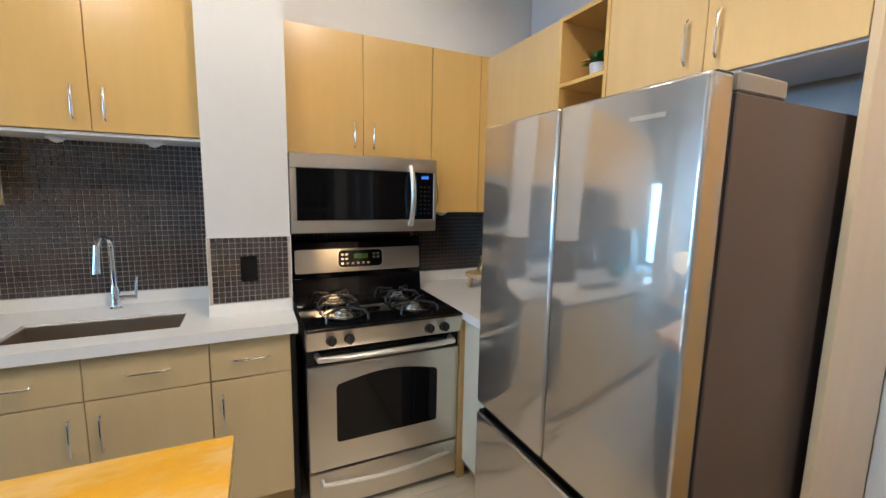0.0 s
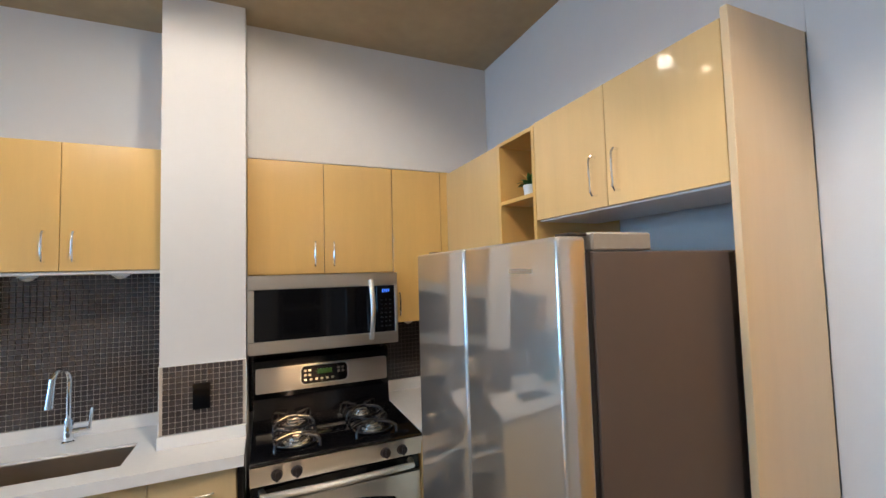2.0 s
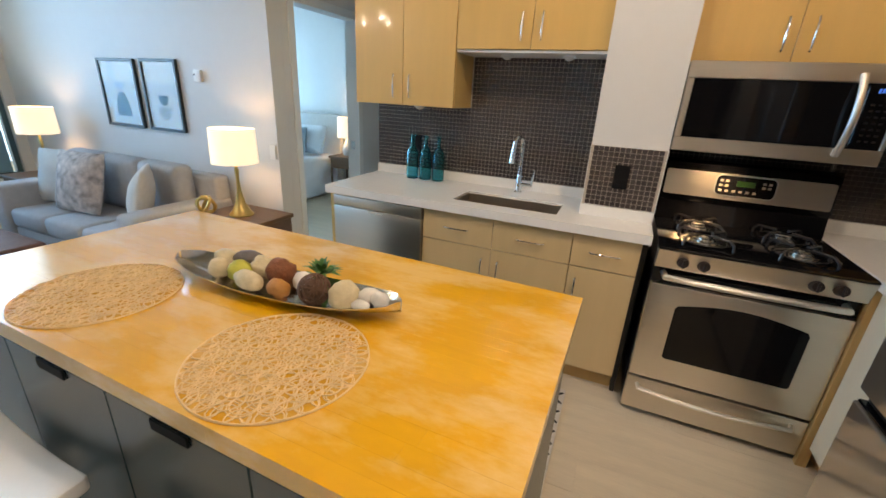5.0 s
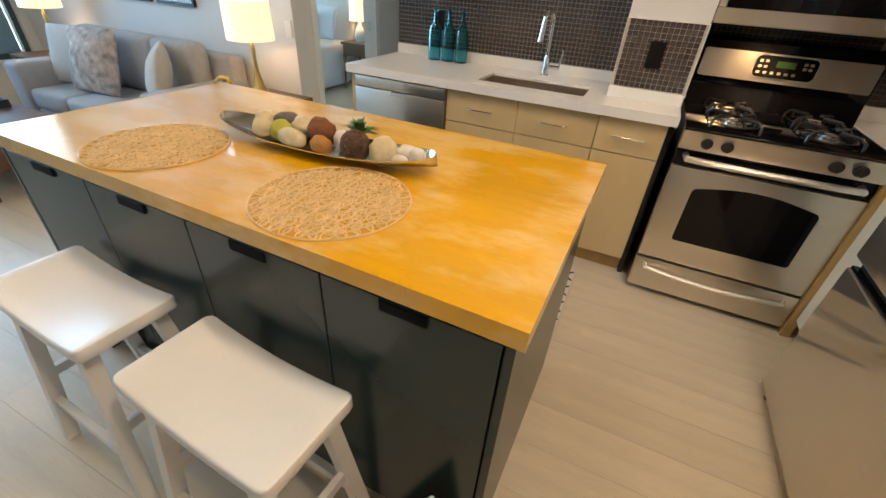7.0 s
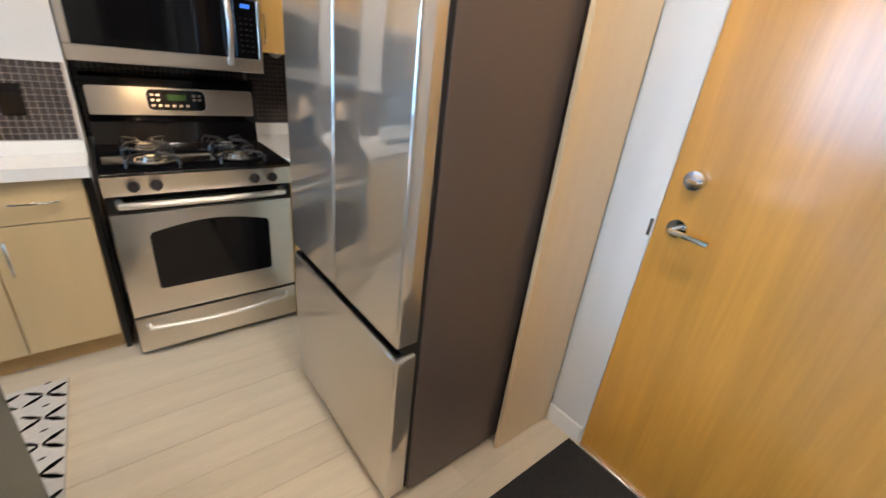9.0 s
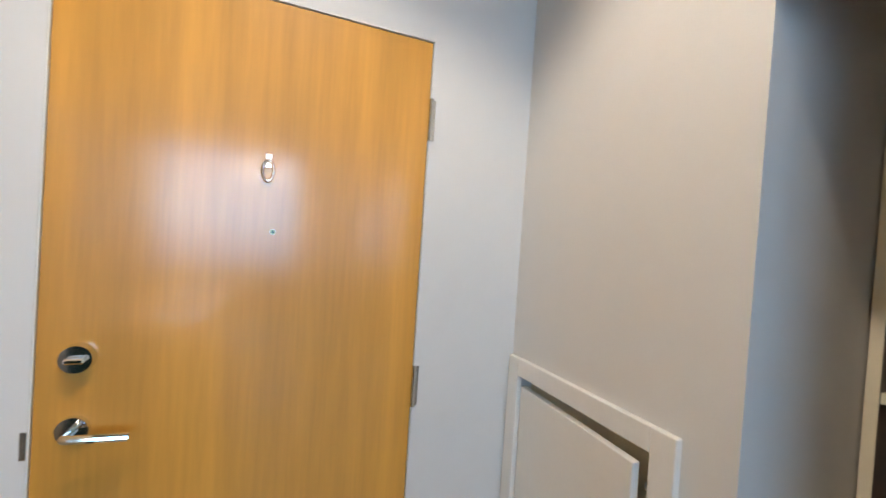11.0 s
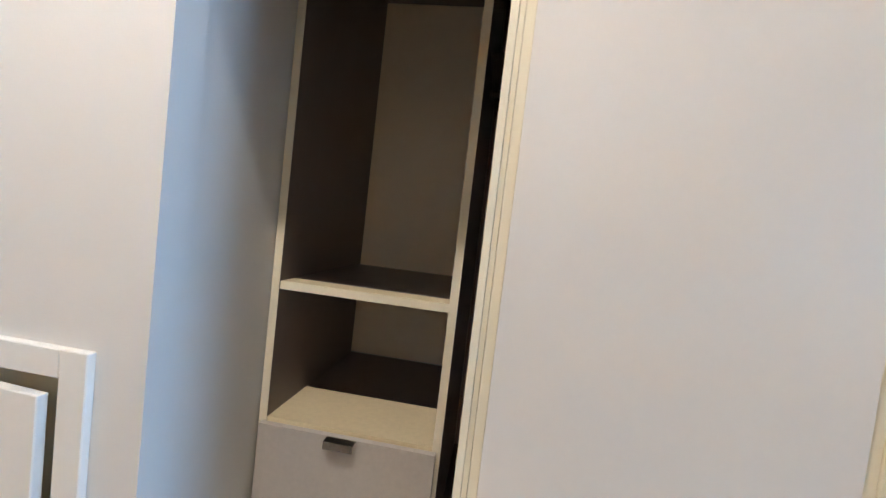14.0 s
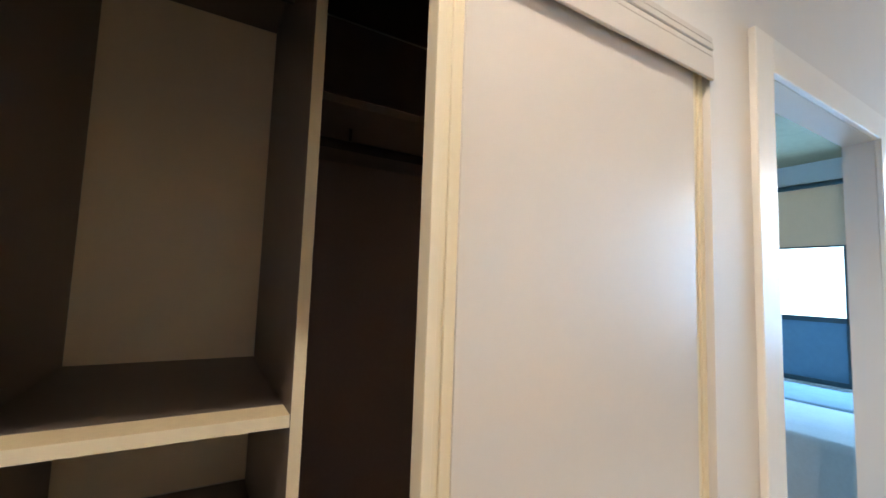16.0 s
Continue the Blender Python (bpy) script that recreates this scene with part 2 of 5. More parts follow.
def prism(bm, outline, axis, a, b):
    """Adds a prism: outline points in the other two axes, from a to b along the axis."""
    def at(u, v, w):
        return {"x": (w, u, v), "y": (u, w, v), "z": (u, v, w)}[axis]
    lo = [bm.verts.new(at(u, v, a)) for u, v in outline]
    hi = [bm.verts.new(at(u, v, b)) for u, v in outline]
    n = len(outline)
    for k in range(n):
        bm.faces.new((lo[k], lo[(k + 1) % n], hi[(k + 1) % n], hi[k]))
    bm.faces.new(lo[::-1])
    bm.faces.new(hi)
    return bm


def link_mesh(name, bm, material, smooth=None):
    bmesh.ops.recalc_face_normals(bm, faces=bm.faces)
    me = bpy.data.meshes.new(name)
    bm.to_mesh(me)
    bm.free()
    me.materials.append(material)
    if smooth:
        me.shade_smooth()
        me.set_sharp_from_angle(angle=radians(smooth))
    return new(name, me)


def root_place(ob):
    while ob.parent:
        ob = ob.parent
    return ob.location.copy()


def thing(name, place, label, category, group="", kind=""):
    ob = new(name)
    ob.empty_display_size = 0.1
    ob.location = place
    return tagged(ob, label, category, group, kind)


def part(name, bm, material, parent, label="", smooth=35):
    """One mesh object under a thing or a part; coordinates are those of the room."""
    bm.transform(Matrix.Translation(-root_place(parent)))
    ob = link_mesh(name, bm, material, smooth)
    ob.parent = parent
    return tagged(ob, label)


def solid(name, bm, material, label, category, kind="", smooth=35, group=""):
    """A thing of one mesh, with its origin at its base."""
    lo = Vector([min(v.co[i] for v in bm.verts) for i in range(3)])
    hi = Vector([max(v.co[i] for v in bm.verts) for i in range(3)])
    base = Vector(((lo.x + hi.x) / 2, (lo.y + hi.y) / 2, lo.z))
    bm.transform(Matrix.Translation(-base))
    ob = link_mesh(name, bm, material, smooth)
    ob.location = base
    return tagged(ob, label, category, group, kind)


def wall(name, x0, x1, y0, y1, z0, z1, holes=(), label="smooth white painted plaster wall"):
    """A wall along its longer side, with rectangular openings (from, to, sill, head) cut right through."""
    along_x = abs(x1 - x0) > abs(y1 - y0)
    a0, a1 = (x0, x1) if along_x else (y0, y1)
    bm = bmesh.new()

    def put(u0, u1, w0, w1):
        if u1 - u0 > 1e-4 and w1 - w0 > 1e-4:
            if along_x:
                box(bm, u0, u1, y0, y1, w0, w1)
            else:
                box(bm, x0, x1, u0, u1, w0, w1)
    cuts = sorted({a0, a1, *[h[0] for h in holes], *[h[1] for h in holes]})
    for u0, u1 in zip(cuts, cuts[1:]):
        z = z0
        for h in sorted(holes, key=lambda k: k[2]):
            if h[0] <= u0 + 1e-6 and h[1] >= u1 - 1e-6:
                put(u0, u1, z, h[2])
                z = h[3]
        put(u0, u1, z, z1)
    bmesh.ops.remove_doubles(bm, verts=bm.verts, dist=1e-5)
    return solid(name, bm, M_WALL, label, "wall", "structure", smooth=None)


CEIL = 3.08
WEST = -6.1
# ---- structure ----
solid("subfloor", bbox(WEST - 0.15, 1.75, -6.7, 2.9, -0.2, -0.006), M_JOINT, "dark joints under pale floor planks", "floor", "structure")
cb = bmesh.new()
box(cb, WEST - 0.15, 1.75, -6.7, 2.9, CEIL, CEIL + 0.25)
solid("ceiling", cb, M_CONCRETE, "tan board-marked bare concrete ceiling", "ceiling", "structure")
wall("wall_north", -1.91, 1.71, 0.0, 0.12, 0, CEIL)
solid("column", bbox(-0.382, -0.025, -0.404, -0.002, 0.0, CEIL), M_WALL, "white plastered column between cabinets", "column", "structure", smooth=None)
wall("wall_kitchen_east", 1.59, 1.71, -2.046, -0.001, 0, CEIL)
wall("bulkhead_north", -0.023, 1.589, -0.25, -0.002, 2.345, CEIL - 0.001, label="white plaster bulkhead above the range cabinets")
wall("bulkhead_east", 1.458, 1.589, -2.046, -0.252, 2.345, CEIL - 0.001, label="white plaster bulkhead above the fridge cabinets")
wall("wall_entry", 1.455, 1.709, -3.424, -2.048, 0, CEIL, [(-3.088, -2.224, 0, 2.102)])
wall("wall_south", WEST, 1.71, -3.505, -3.425, 0, CEIL, [(-0.437, 0.755, 0, 2.035), (-1.445, -0.686, 0, 2.05), (0.914, 1.405, 0.562, 1.125)])
wall("wall_living_north", WEST, -2.58, -0.33, -0.21, 0, CEIL)
wall("wall_bedroom_door", -2.70, -2.58, -0.209, 1.5, 0, CEIL, [(-0.08, 0.70, 0, 2.07)])
wall("wall_passage_end", -2.578, -1.80, 1.5, 1.62, 0, CEIL)
wall("wall_passage_east", -1.91, -1.80, 0.122, 1.498, 0, CEIL)
wall("wall_west", WEST - 0.15, WEST, -3.505, 2.74, 0, CEIL, [(-3.2, -0.42, 0.45, 2.95), (0.3, 2.3, 0.6, 2.6)])
wall("wall_bedroom_north", WEST, -2.58, 2.62, 2.74, 0, CEIL)
wall("wall_bedroom_east", -2.70, -2.58, 1.502, 2.618, 0, CEIL)
wall("wall_guest_east", -0.62, -0.50, -6.6, -3.507, 0, CEIL)
wall("wall_guest_south", -5.6, -0.62, -6.6, -6.48, 0, CEIL)
wall("wall_guest_west", -5.72, -5.60, -6.6, -3.507, 0, CEIL, [(-6.1, -3.9, 0.55, 2.85)])
# closet shell; its unseen ceiling is dark to keep bounce off the shelves
wall("wall_closet_back", -0.498, 0.86, -4.55, -4.45, 0, 2.5)
wall("wall_closet_side", 0.757, 0.86, -4.448, -3.507, 0, 2.5)
solid("closet_ceiling", bbox(-0.498, 0.86, -4.55, -3.507, 2.5, 2.56), M_TAUPE, "unseen closet ceiling, toned dark to cut bounced light", "ceiling", "structure")
solid("baseboard_entry", bbox(1.441, 1.4545, -2.222, -2.050, 0, 0.09, 0.003), M_TRIM, "white painted baseboard at the entry", "baseboard", "structure")
solid("baseboard_corner", bbox(1.441, 1.4545, -3.424, -3.095, 0, 0.09, 0.003), M_TRIM, "white painted baseboard at the corner", "baseboard", "structure")
solid("baseboard_south", bbox(0.757, 1.440, -3.4245, -3.411, 0, 0.09, 0.003), M_TRIM, "white painted baseboard", "baseboard", "structure")

# ---- kitchen cabinets ----


def bar_handle(parent, p, q, out, r=0.005, standoff=0.028):
    """A chrome bow handle from p to q, standing off along out."""
    p, q, o = Vector(p), Vector(q), Vector(out)
    d = (q - p).normalized()
    bm = tube(bmesh.new(), [p, p + o * standoff * 0.7, p + o * standoff + d * 0.012, (p + q) / 2 + o * standoff * 1.08, q + o * standoff - d * 0.012, q + o * standoff * 0.7, q], r, 8)
    return part("handle", bm, M_BOW, parent, "chrome bow handle")


def upper_cabinet(label, x0, x1, z0, z1, splits, handles, depth=0.312):
    """A wall cabinet on the north wall, with slab doors and bow handles."""
    c = thing("wall_cabinet", ((x0 + x1) / 2, -depth / 2, z0), label, "cabinet", "wall cabinets")
    bm = bmesh.new()
    t = 0.016
    box(bm, x0, x0 + t, -depth + 0.02, -0.003, z0, z1)
    box(bm, x1 - t, x1, -depth + 0.02, -0.003, z0, z1)
    box(bm, x0 + t, x1 - t, -depth + 0.02, -0.003, z1 - t, z1)
    box(bm, x0 + t, x1 - t, -depth + 0.02, -0.003, z0, z0 + t)
    box(bm, x0 + t, x1 - t, -0.012, -0.003, z0 + t, z1 - t)
    part("body", bm, M_MAPLE, c)
    edges = [x0, *splits, x1]
    for i, (a, b) in enumerate(zip(edges, edges[1:])):
        d = part("door", bbox(a + 0.0015, b - 0.0015, -depth - 0.001, -depth + 0.0185, z0 + 0.001, z1 - 0.001, 0.0012), M_MAPLE, c)
        if handles[i] is not None:
            hx = handles[i]
            bar_handle(d, (hx, -depth - 0.001, z0 + 0.045), (hx, -depth - 0.001, z0 + 0.175), (0, -1, 0))
    return c


upper_cabinet("tall maple veneer wall cabinet with two slab doors", -1.885, -1.204, 1.43, 2.335, [-1.545], [-1.60, -1.49])
upper_cabinet("short maple veneer wall cabinet above the sink", -1.202, -0.384, 1.75, 2.335, [-0.777], [-0.83, -0.725])
upper_cabinet("maple veneer wall cabinet above the microwave", -0.022, 0.757, 1.708, 2.325, [0.364], [0.315, 0.415])
upper_cabinet("narrow maple veneer wall cabinet beside the microwave", 0.759, 1.070, 1.41, 2.325, [], [0.79])
solid("cabinet_filler", bbox(1.0715, 1.1345, -0.3145, -0.006, 1.41, 2.325), M_MAPLE, "narrow maple filler strip in the cabinet corner", "trim", "structure")
solid("light_valance", bbox(-1.20, -0.386, -0.30, -0.004, 1.735, 1.7485, 0.001), M_TRIM, "thin white board under the sink cabinet", "trim", "structure")


def puck(x, y, z):
    p = thing("puck_light", (x, y, z), "round white puck light under a cabinet", "light", "puck lights")
    part("housing", lathe(bmesh.new(), [(0.034, -0.010), (0.036, -0.008), (0.036, -0.0005)], (x, y, z), 20), M_TRIM, p)
    part("lens", lathe(bmesh.new(), [(0.005, -0.026), (0.018, -0.022), (0.028, -0.0115)], (x, y, z), 20), M_WHITE, p)


for px, py, pz in [(-1.50, -0.16, 1.43), (-0.94, -0.17, 1.735), (-0.59, -0.17, 1.735), (0.88, -0.2, 1.41)]:
    puck(px, py, pz)

# east wall cabinets: corner door, open niche with a shelf, two doors over the fridge
EX = 1.116
c = thing("wall_cabinet", (1.35, -0.64, 1.41), "maple corner wall cabinet with a plain slab door", "cabinet", "wall cabinets")
part("body", bbox(EX + 0.02, 1.587, -0.938, -0.310, 1.41, 2.315), M_MAPLE, c)
part("door", bbox(EX, EX + 0.018, -0.937, -0.3155, 1.411, 2.314, 0.0012), M_MAPLE_EAST, c)
c = thing("open_shelf_unit", (1.35, -1.088, 1.41), "open maple shelf niche between wall cabinets", "shelf")
bm = bmesh.new()
box(bm, EX, 1.587, -0.958, -0.9395, 1.41, 2.318)
box(bm, EX, 1.587, -1.236, -1.218, 1.41, 2.318)
part("side_panel", bm, M_MAPLE, c)
part("back_panel", bbox(1.50, 1.51, -1.2175, -0.9585, 1.41, 2.318), M_MAPLE_DARK, c)
for z in (1.411, 1.71, 2.012, 2.300):
    part("shelf_board", bbox(EX + 0.001, 1.4995, -1.2175, -0.9585, z, z + 0.018, 0.001), M_MAPLE, c)
c = thing("wall_cabinet", (1.35, -1.64, 1.905), "maple cabinet above the fridge with two doors", "cabinet", "wall cabinets")
part("body", bbox(EX + 0.02, 1.45, -2.025, -1.238, 1.909, 2.322), M_MAPLE, c)
part("bottom_panel", bbox(EX + 0.02, 1.45, -2.025, -1.238, 1.9005, 1.9085), M_WHITE, c, "white melamine underside")
for a, b, hy in ((-1.632, -1.238, -1.583), (-2.025, -1.632, -1.683)):
    d = part("door", bbox(EX, EX + 0.018, a + 0.0015, b - 0.0015, 1.906, 2.322, 0.0012), M_MAPLE_EAST, c)
    bar_handle(d, (EX, hy, 1.95), (EX, hy, 2.085), (-1, 0, 0))
solid("end_panel", bbox(EX - 0.003, 1.4530, -2.046, -2.0265, 0.0, 2.345, 0.0015), M_PANEL, "tall pale maple end panel beside the fridge", "panel")


def base_cabinet(label, x0, x1, doors, drawers, top=0.888):
    """A base cabinet: doors are (from, to, handle x); drawers are (from, to)."""
    c = thing("base_cabinet", ((x0 + x1) / 2, -0.3, 0), label, "cabinet", "base cabinets")
    bm = bbox(x0, x1, -0.588, -0.005, 0.10, top)
    if top < 0.88:
        box(bm, x0, x1, -0.588, -0.572, top, 0.888)
        box(bm, x0, x0 + 0.016, -0.572, -0.005, top, 0.888)
        box(bm, x1 - 0.016, x1, -0.572, -0.005, top, 0.888)
    part("body", bm, M_MAPLE, c)
    part("toe_kick", bbox(x0, x1, -0.545, -0.50, 0.0, 0.099), M_MAPLE_DARK, c)
    for a, b, hx in doors:
        d = part("door", bbox(a + 0.0015, b - 0.0015, -0.610, -0.5905, 0.11, 0.703, 0.0012), M_MAPLE_LOW, c)
        bar_handle(d, (hx, -0.610, 0.50), (hx, -0.610, 0.645), (0, -1, 0))
    for a, b in drawers:
        d = part("drawer_front", bbox(a + 0.0015, b - 0.0015, -0.610, -0.5905, 0.709, 0.884, 0.0012), M_MAPLE_LOW, c)
        m = (a + b) / 2
        bar_handle(d, (m - 0.072, -0.610, 0.797), (m + 0.072, -0.610, 0.797), (0, -1, 0))
    return c


base_cabinet("maple sink base cabinet with two doors and drawers", -1.230, -0.379, [(-1.230, -0.803, -0.85), (-0.803, -0.379, -0.755)], [(-1.230, -0.803), (-0.803, -0.379)], 0.70)
base_cabinet("narrow maple base cabinet with one door and drawer", -0.377, -0.055, [(-0.377, -0.055, -0.335)], [(-0.377, -0.055)])
# dark block added for the shade in the gap beside the range
solid("range_gap_filler", bbox(-0.053, -0.03, -0.58, -0.006, 0.0, 0.885), M_GAP, "dark block standing for the shaded gap beside the range", "panel")
solid("counter_end_panel", bbox(-1.90, -1.868, -0.60, -0.005, 0.0, 0.888), M_MAPLE, "maple end panel beside the dishwasher", "panel")

# dishwasher
dw = thing("dishwasher", (-1.55, -0.3, 0), "stainless steel dishwasher under the counter", "dishwasher")
part("body", bbox(-1.866, -1.234, -0.575, -0.01, 0.09, 0.886), M_GAP, dw)
part("door", bbox(-1.862, -1.238, -0.622, -0.578, 0.115, 0.811, 0.004, 2), M_STEEL, dw)
cp = part("control_panel", bbox(-1.862, -1.238, -0.622, -0.578, 0.816, 0.878, 0.004, 2), M_STEEL, dw)
part("handle_scoop", bbox(-1.60, -1.50, -0.6245, -0.6225, 0.794, 0.8105, 0.0008), M_CHROME, dw)
part("kick_plate", bbox(-1.862, -1.238, -0.56, -0.54, 0.0, 0.089), M_GAP, dw)

# worktops with the sink cut-out
SX0, SX1, SY0, SY1 = -1.085, -0.489, -0.527, -0.262
w = thing("worktop", (-0.97, -0.32, 0.89), "white quartz worktop with an undermount sink opening", "worktop")
bm = bmesh.new()
for a in ((-1.908, SX0, -0.645, -0.022), (SX1, -0.024, -0.645, -0.408), (SX1, -0.384, -0.408, -0.022), (SX0, SX1, -0.645, SY0), (SX0, SX1, SY1, -0.022)):
    box(bm, a[0], a[1], a[2], a[3], 0.89, 0.938)
bmesh.ops.remove_doubles(bm, verts=bm.verts, dist=1e-5)
part("slab", bm, M_QUARTZ, w, smooth=None)
bm = bbox(-1.908, -0.384, -0.021, -0.002, 0.89, 1.0, 0.001)
part("upstand", bm, M_QUARTZ, w)
part("upstand", bbox(-0.386, -0.024, -0.4235, -0.4055, 0.9385, 0.995, 0.001), M_QUARTZ, w)
w2 = thing("worktop", (1.17, -0.6, 0.89), "white quartz corner worktop beside the range", "worktop")
part("slab", bbox(0.757, 1.588, -1.17, -0.022, 0.89, 0.932, 0.002), M_QUARTZ, w2)
part("upstand", bbox(0.757, 1.588, -0.021, -0.002, 0.89, 1.0, 0.001), M_QUARTZ, w2)
c = thing("base_cabinet", (1.18, -0.7, 0), "cream corner base cabinet beside the range", "cabinet", "base cabinets")
part("body", bbox(0.80, 1.585, -1.165, -0.03, 0.10, 0.888), M_MAPLE_DARK, c)
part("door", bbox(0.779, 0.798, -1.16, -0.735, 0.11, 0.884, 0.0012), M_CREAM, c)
part("toe_kick", bbox(0.84, 1.585, -1.16, -0.03, 0.0, 0.099), M_MAPLE_DARK, c)
part("side_panel", bbox(0.757, 0.797, -0.733, -0.70, 0.0, 0.888), M_MAPLE_DARK, c)

# sink
sk = thing("sink", ((SX0 + SX1) / 2, -0.4, 0.72), "undermount stainless steel sink basin", "sink")
bm = bmesh.new()
box(bm, SX0 + 0.001, SX1 - 0.001, SY0 + 0.001, SY1 - 0.001, 0.72, 0.724)
box(bm, SX0 + 0.001, SX0 + 0.006, SY0 + 0.001, SY1 - 0.001, 0.724, 0.927, 0.001)
box(bm, SX1 - 0.006, SX1 - 0.001, SY0 + 0.001, SY1 - 0.001, 0.724, 0.927, 0.001)
box(bm, SX0 + 0.006, SX1 - 0.006, SY0 + 0.001, SY0 + 0.006, 0.724, 0.927, 0.001)
box(bm, SX0 + 0.006, SX1 - 0.006, SY1 - 0.006, SY1 - 0.001, 0.724, 0.927, 0.001)
part("basin", bm, M_SINK, sk)
part("drain", lathe(bmesh.new(), [(0.045, 0.0), (0.045, 0.003), (0.03, 0.004), (0.028, 0.001)], (-0.78, -0.40, 0.7245)), M_CHROME, sk)

# faucet
FX, FY = -0.802, -0.105
fc = thing("faucet", (FX, FY, 0.938), "chrome pull-down kitchen faucet at the sink", "faucet")
part("base", lathe(bmesh.new(), [(0.027, 0), (0.027, 0.006), (0.020, 0.012), (0.0185, 0.10), (0.014, 0.115)], (FX, FY, 0.938)), M_CHROME, fc)
arc = [(FX, FY, 1.05), (FX, FY, 1.215)] + [(FX - 0.014 * (1 - math.cos(a)), FY - 0.050 * (1 - math.cos(a)), 1.232 + 0.06 * math.sin(a)) for a in [k * math.pi / 10 for k in range(0, 10)]]
part("neck", tube(bmesh.new(), arc, 0.0115, 12), M_CHROME, fc)
ex, ey = arc[-1][0], arc[-1][1]
part("spray_head", cyl(bmesh.new(), (ex, ey, arc[-1][2] + 0.01), (ex - 0.006, ey - 0.014, 1.132), 0.0125, 0.0185), M_CHROME, fc)
bm = cyl(bmesh.new(), (FX + 0.015, FY, 0.99), (FX + 0.085, FY, 0.99), 0.012)
cyl(bm, (FX + 0.078, FY, 0.985), (FX + 0.090, FY - 0.004, 1.092), 0.0075, 0.006)
part("lever", bm, M_CHROME, fc)

# ---- microwave ----
mw = thing("microwave", (0.365, -0.2, 1.312), "stainless over-the-range microwave with a black glass door", "microwave")
part("body", bbox(-0.018, 0.752, -0.375, -0.004, 1.318, 1.704), M_BLACK, mw)
part("top_trim", bbox(-0.019, 0.753, -0.402, -0.3755, 1.634, 1.7055, 0.003), M_STEEL, mw)
part("bottom_trim", bbox(-0.019, 0.753, -0.402, -0.3755, 1.312, 1.375, 0.003), M_STEEL, mw)
part("door_glass", bbox(0.012, 0.625, -0.4005, -0.3755, 1.3765, 1.6325, 0.002), M_BLACKGLASS, mw)
part("side_trim", bbox(-0.019, 0.0105, -0.402, -0.3755, 1.3765, 1.6325, 0.002), M_STEEL, mw)
cp = part("control_panel", bbox(0.632, 0.735, -0.4005, -0.3755, 1.3765, 1.6325, 0.002), M_BLACKGLASS, mw)
M_BLUE = mat("blue_display", (0.05, 0.22, 1.0), 0.4, glow=0.6, var=0, fine=0)
M_OVENKEY = mat("pale_key_print", (0.22, 0.19, 0.16), 0.4, var=0.0, fine=0)
M_GREENLED = mat("green_clock", (0.008, 0.03, 0.006), 0.3, glow=0.04, var=0, fine=0)
M_KEY = mat("grey_key_print", (0.010, 0.0105, 0.013), 0.3, var=0.0, fine=0)
bm = bmesh.new()
for i, dx in enumerate((0.668, 0.679, 0.690, 0.701)):
    box(bm, dx - 0.0035, dx + 0.0035, -0.4018, -0.4008, 1.598 if i % 2 else 1.596, 1.614)
part("display", bm, M_BLUE, cp, "blue lit clock digits", smooth=None)
bm = bmesh.new()
for r in range(7):
    for k in range(3):
        box(bm, 0.655 + k * 0.024, 0.667 + k * 0.024, -0.4014, -0.4008, 1.405 + r * 0.024, 1.413 + r * 0.024)
tagged(part("key_pad", bm, M_KEY, cp, "rows of small grey keys", smooth=None), kind="stuff")
part("side_trim", bbox(0.737, 0.753, -0.402, -0.3755, 1.3765, 1.6325, 0.002), M_STEEL, mw)
hp = [(0.60, -0.40 - 0.045 * math.sin(math.pi * k / 12) - 0.006, 1.345 + 0.32 * k / 12) for k in range(13)]
part("handle", tube(bmesh.new(), hp, 0.0135, 10), M_HANDLE, mw)
cooktop_light = area_lamp("cooktop_light", (0.25, -0.33, 1.308), (0.25, -0.215, 1.12), 0.16, 0.05, 1.5, (1.0, 0.70, 0.38))
cooktop_light.data.spread = radians(75)

# ---- range ----
rg = thing("gas_range", (0.375, -0.36, 0), "freestanding stainless steel gas range with black cooktop", "oven")
part("body", bbox(0.002, 0.752, -0.665, -0.03, 0.05, 0.895), M_BLACK, rg)
for fx in (0.06, 0.69):
    for fy in (-0.6, -0.1):
        part("foot", cyl(bmesh.new(), (fx, fy, 0), (fx, fy, 0.055), 0.02), M_GAP, rg)
bm = bmesh.new()
prism(bm, [(-0.745, 0.9135), (-0.752, 0.919), (-0.737, 0.926), (-0.04, 0.926), (-0.04, 0.897), (-0.665, 0.897), (-0.665, 0.9135)], "x", 0.0, 0.756)
part("cooktop", bm, M_BLACK, rg)
part("knob_panel", prism(bmesh.new(), [(-0.728, 0.826), (-0.747, 0.912), (-0.67, 0.9125), (-0.67, 0.826)], "x", 0.001, 0.755), M_STEEL, rg)
for kx in (0.105, 0.185, 0.575, 0.655):
    kb = part("knob", cyl(bmesh.new(), (kx, -0.737, 0.866), (kx, -0.766, 0.872), 0.0245, 0.020, 20), M_DARKPLASTIC, rg, "black control knob")
    part("grip", bbox(kx - 0.005, kx + 0.005, -0.775, -0.7635, 0.850, 0.890, 0.002), M_DARKPLASTIC, kb)
part("vent_gap", bbox(0.003, 0.753, -0.70, -0.6655, 0.745, 0.8255), M_BLACK, rg)
od = part("oven_door", bbox(0.004, 0.754, -0.718, -0.667, 0.235, 0.742, 0.006, 2), M_STEEL, rg)
bm = bmesh.new()
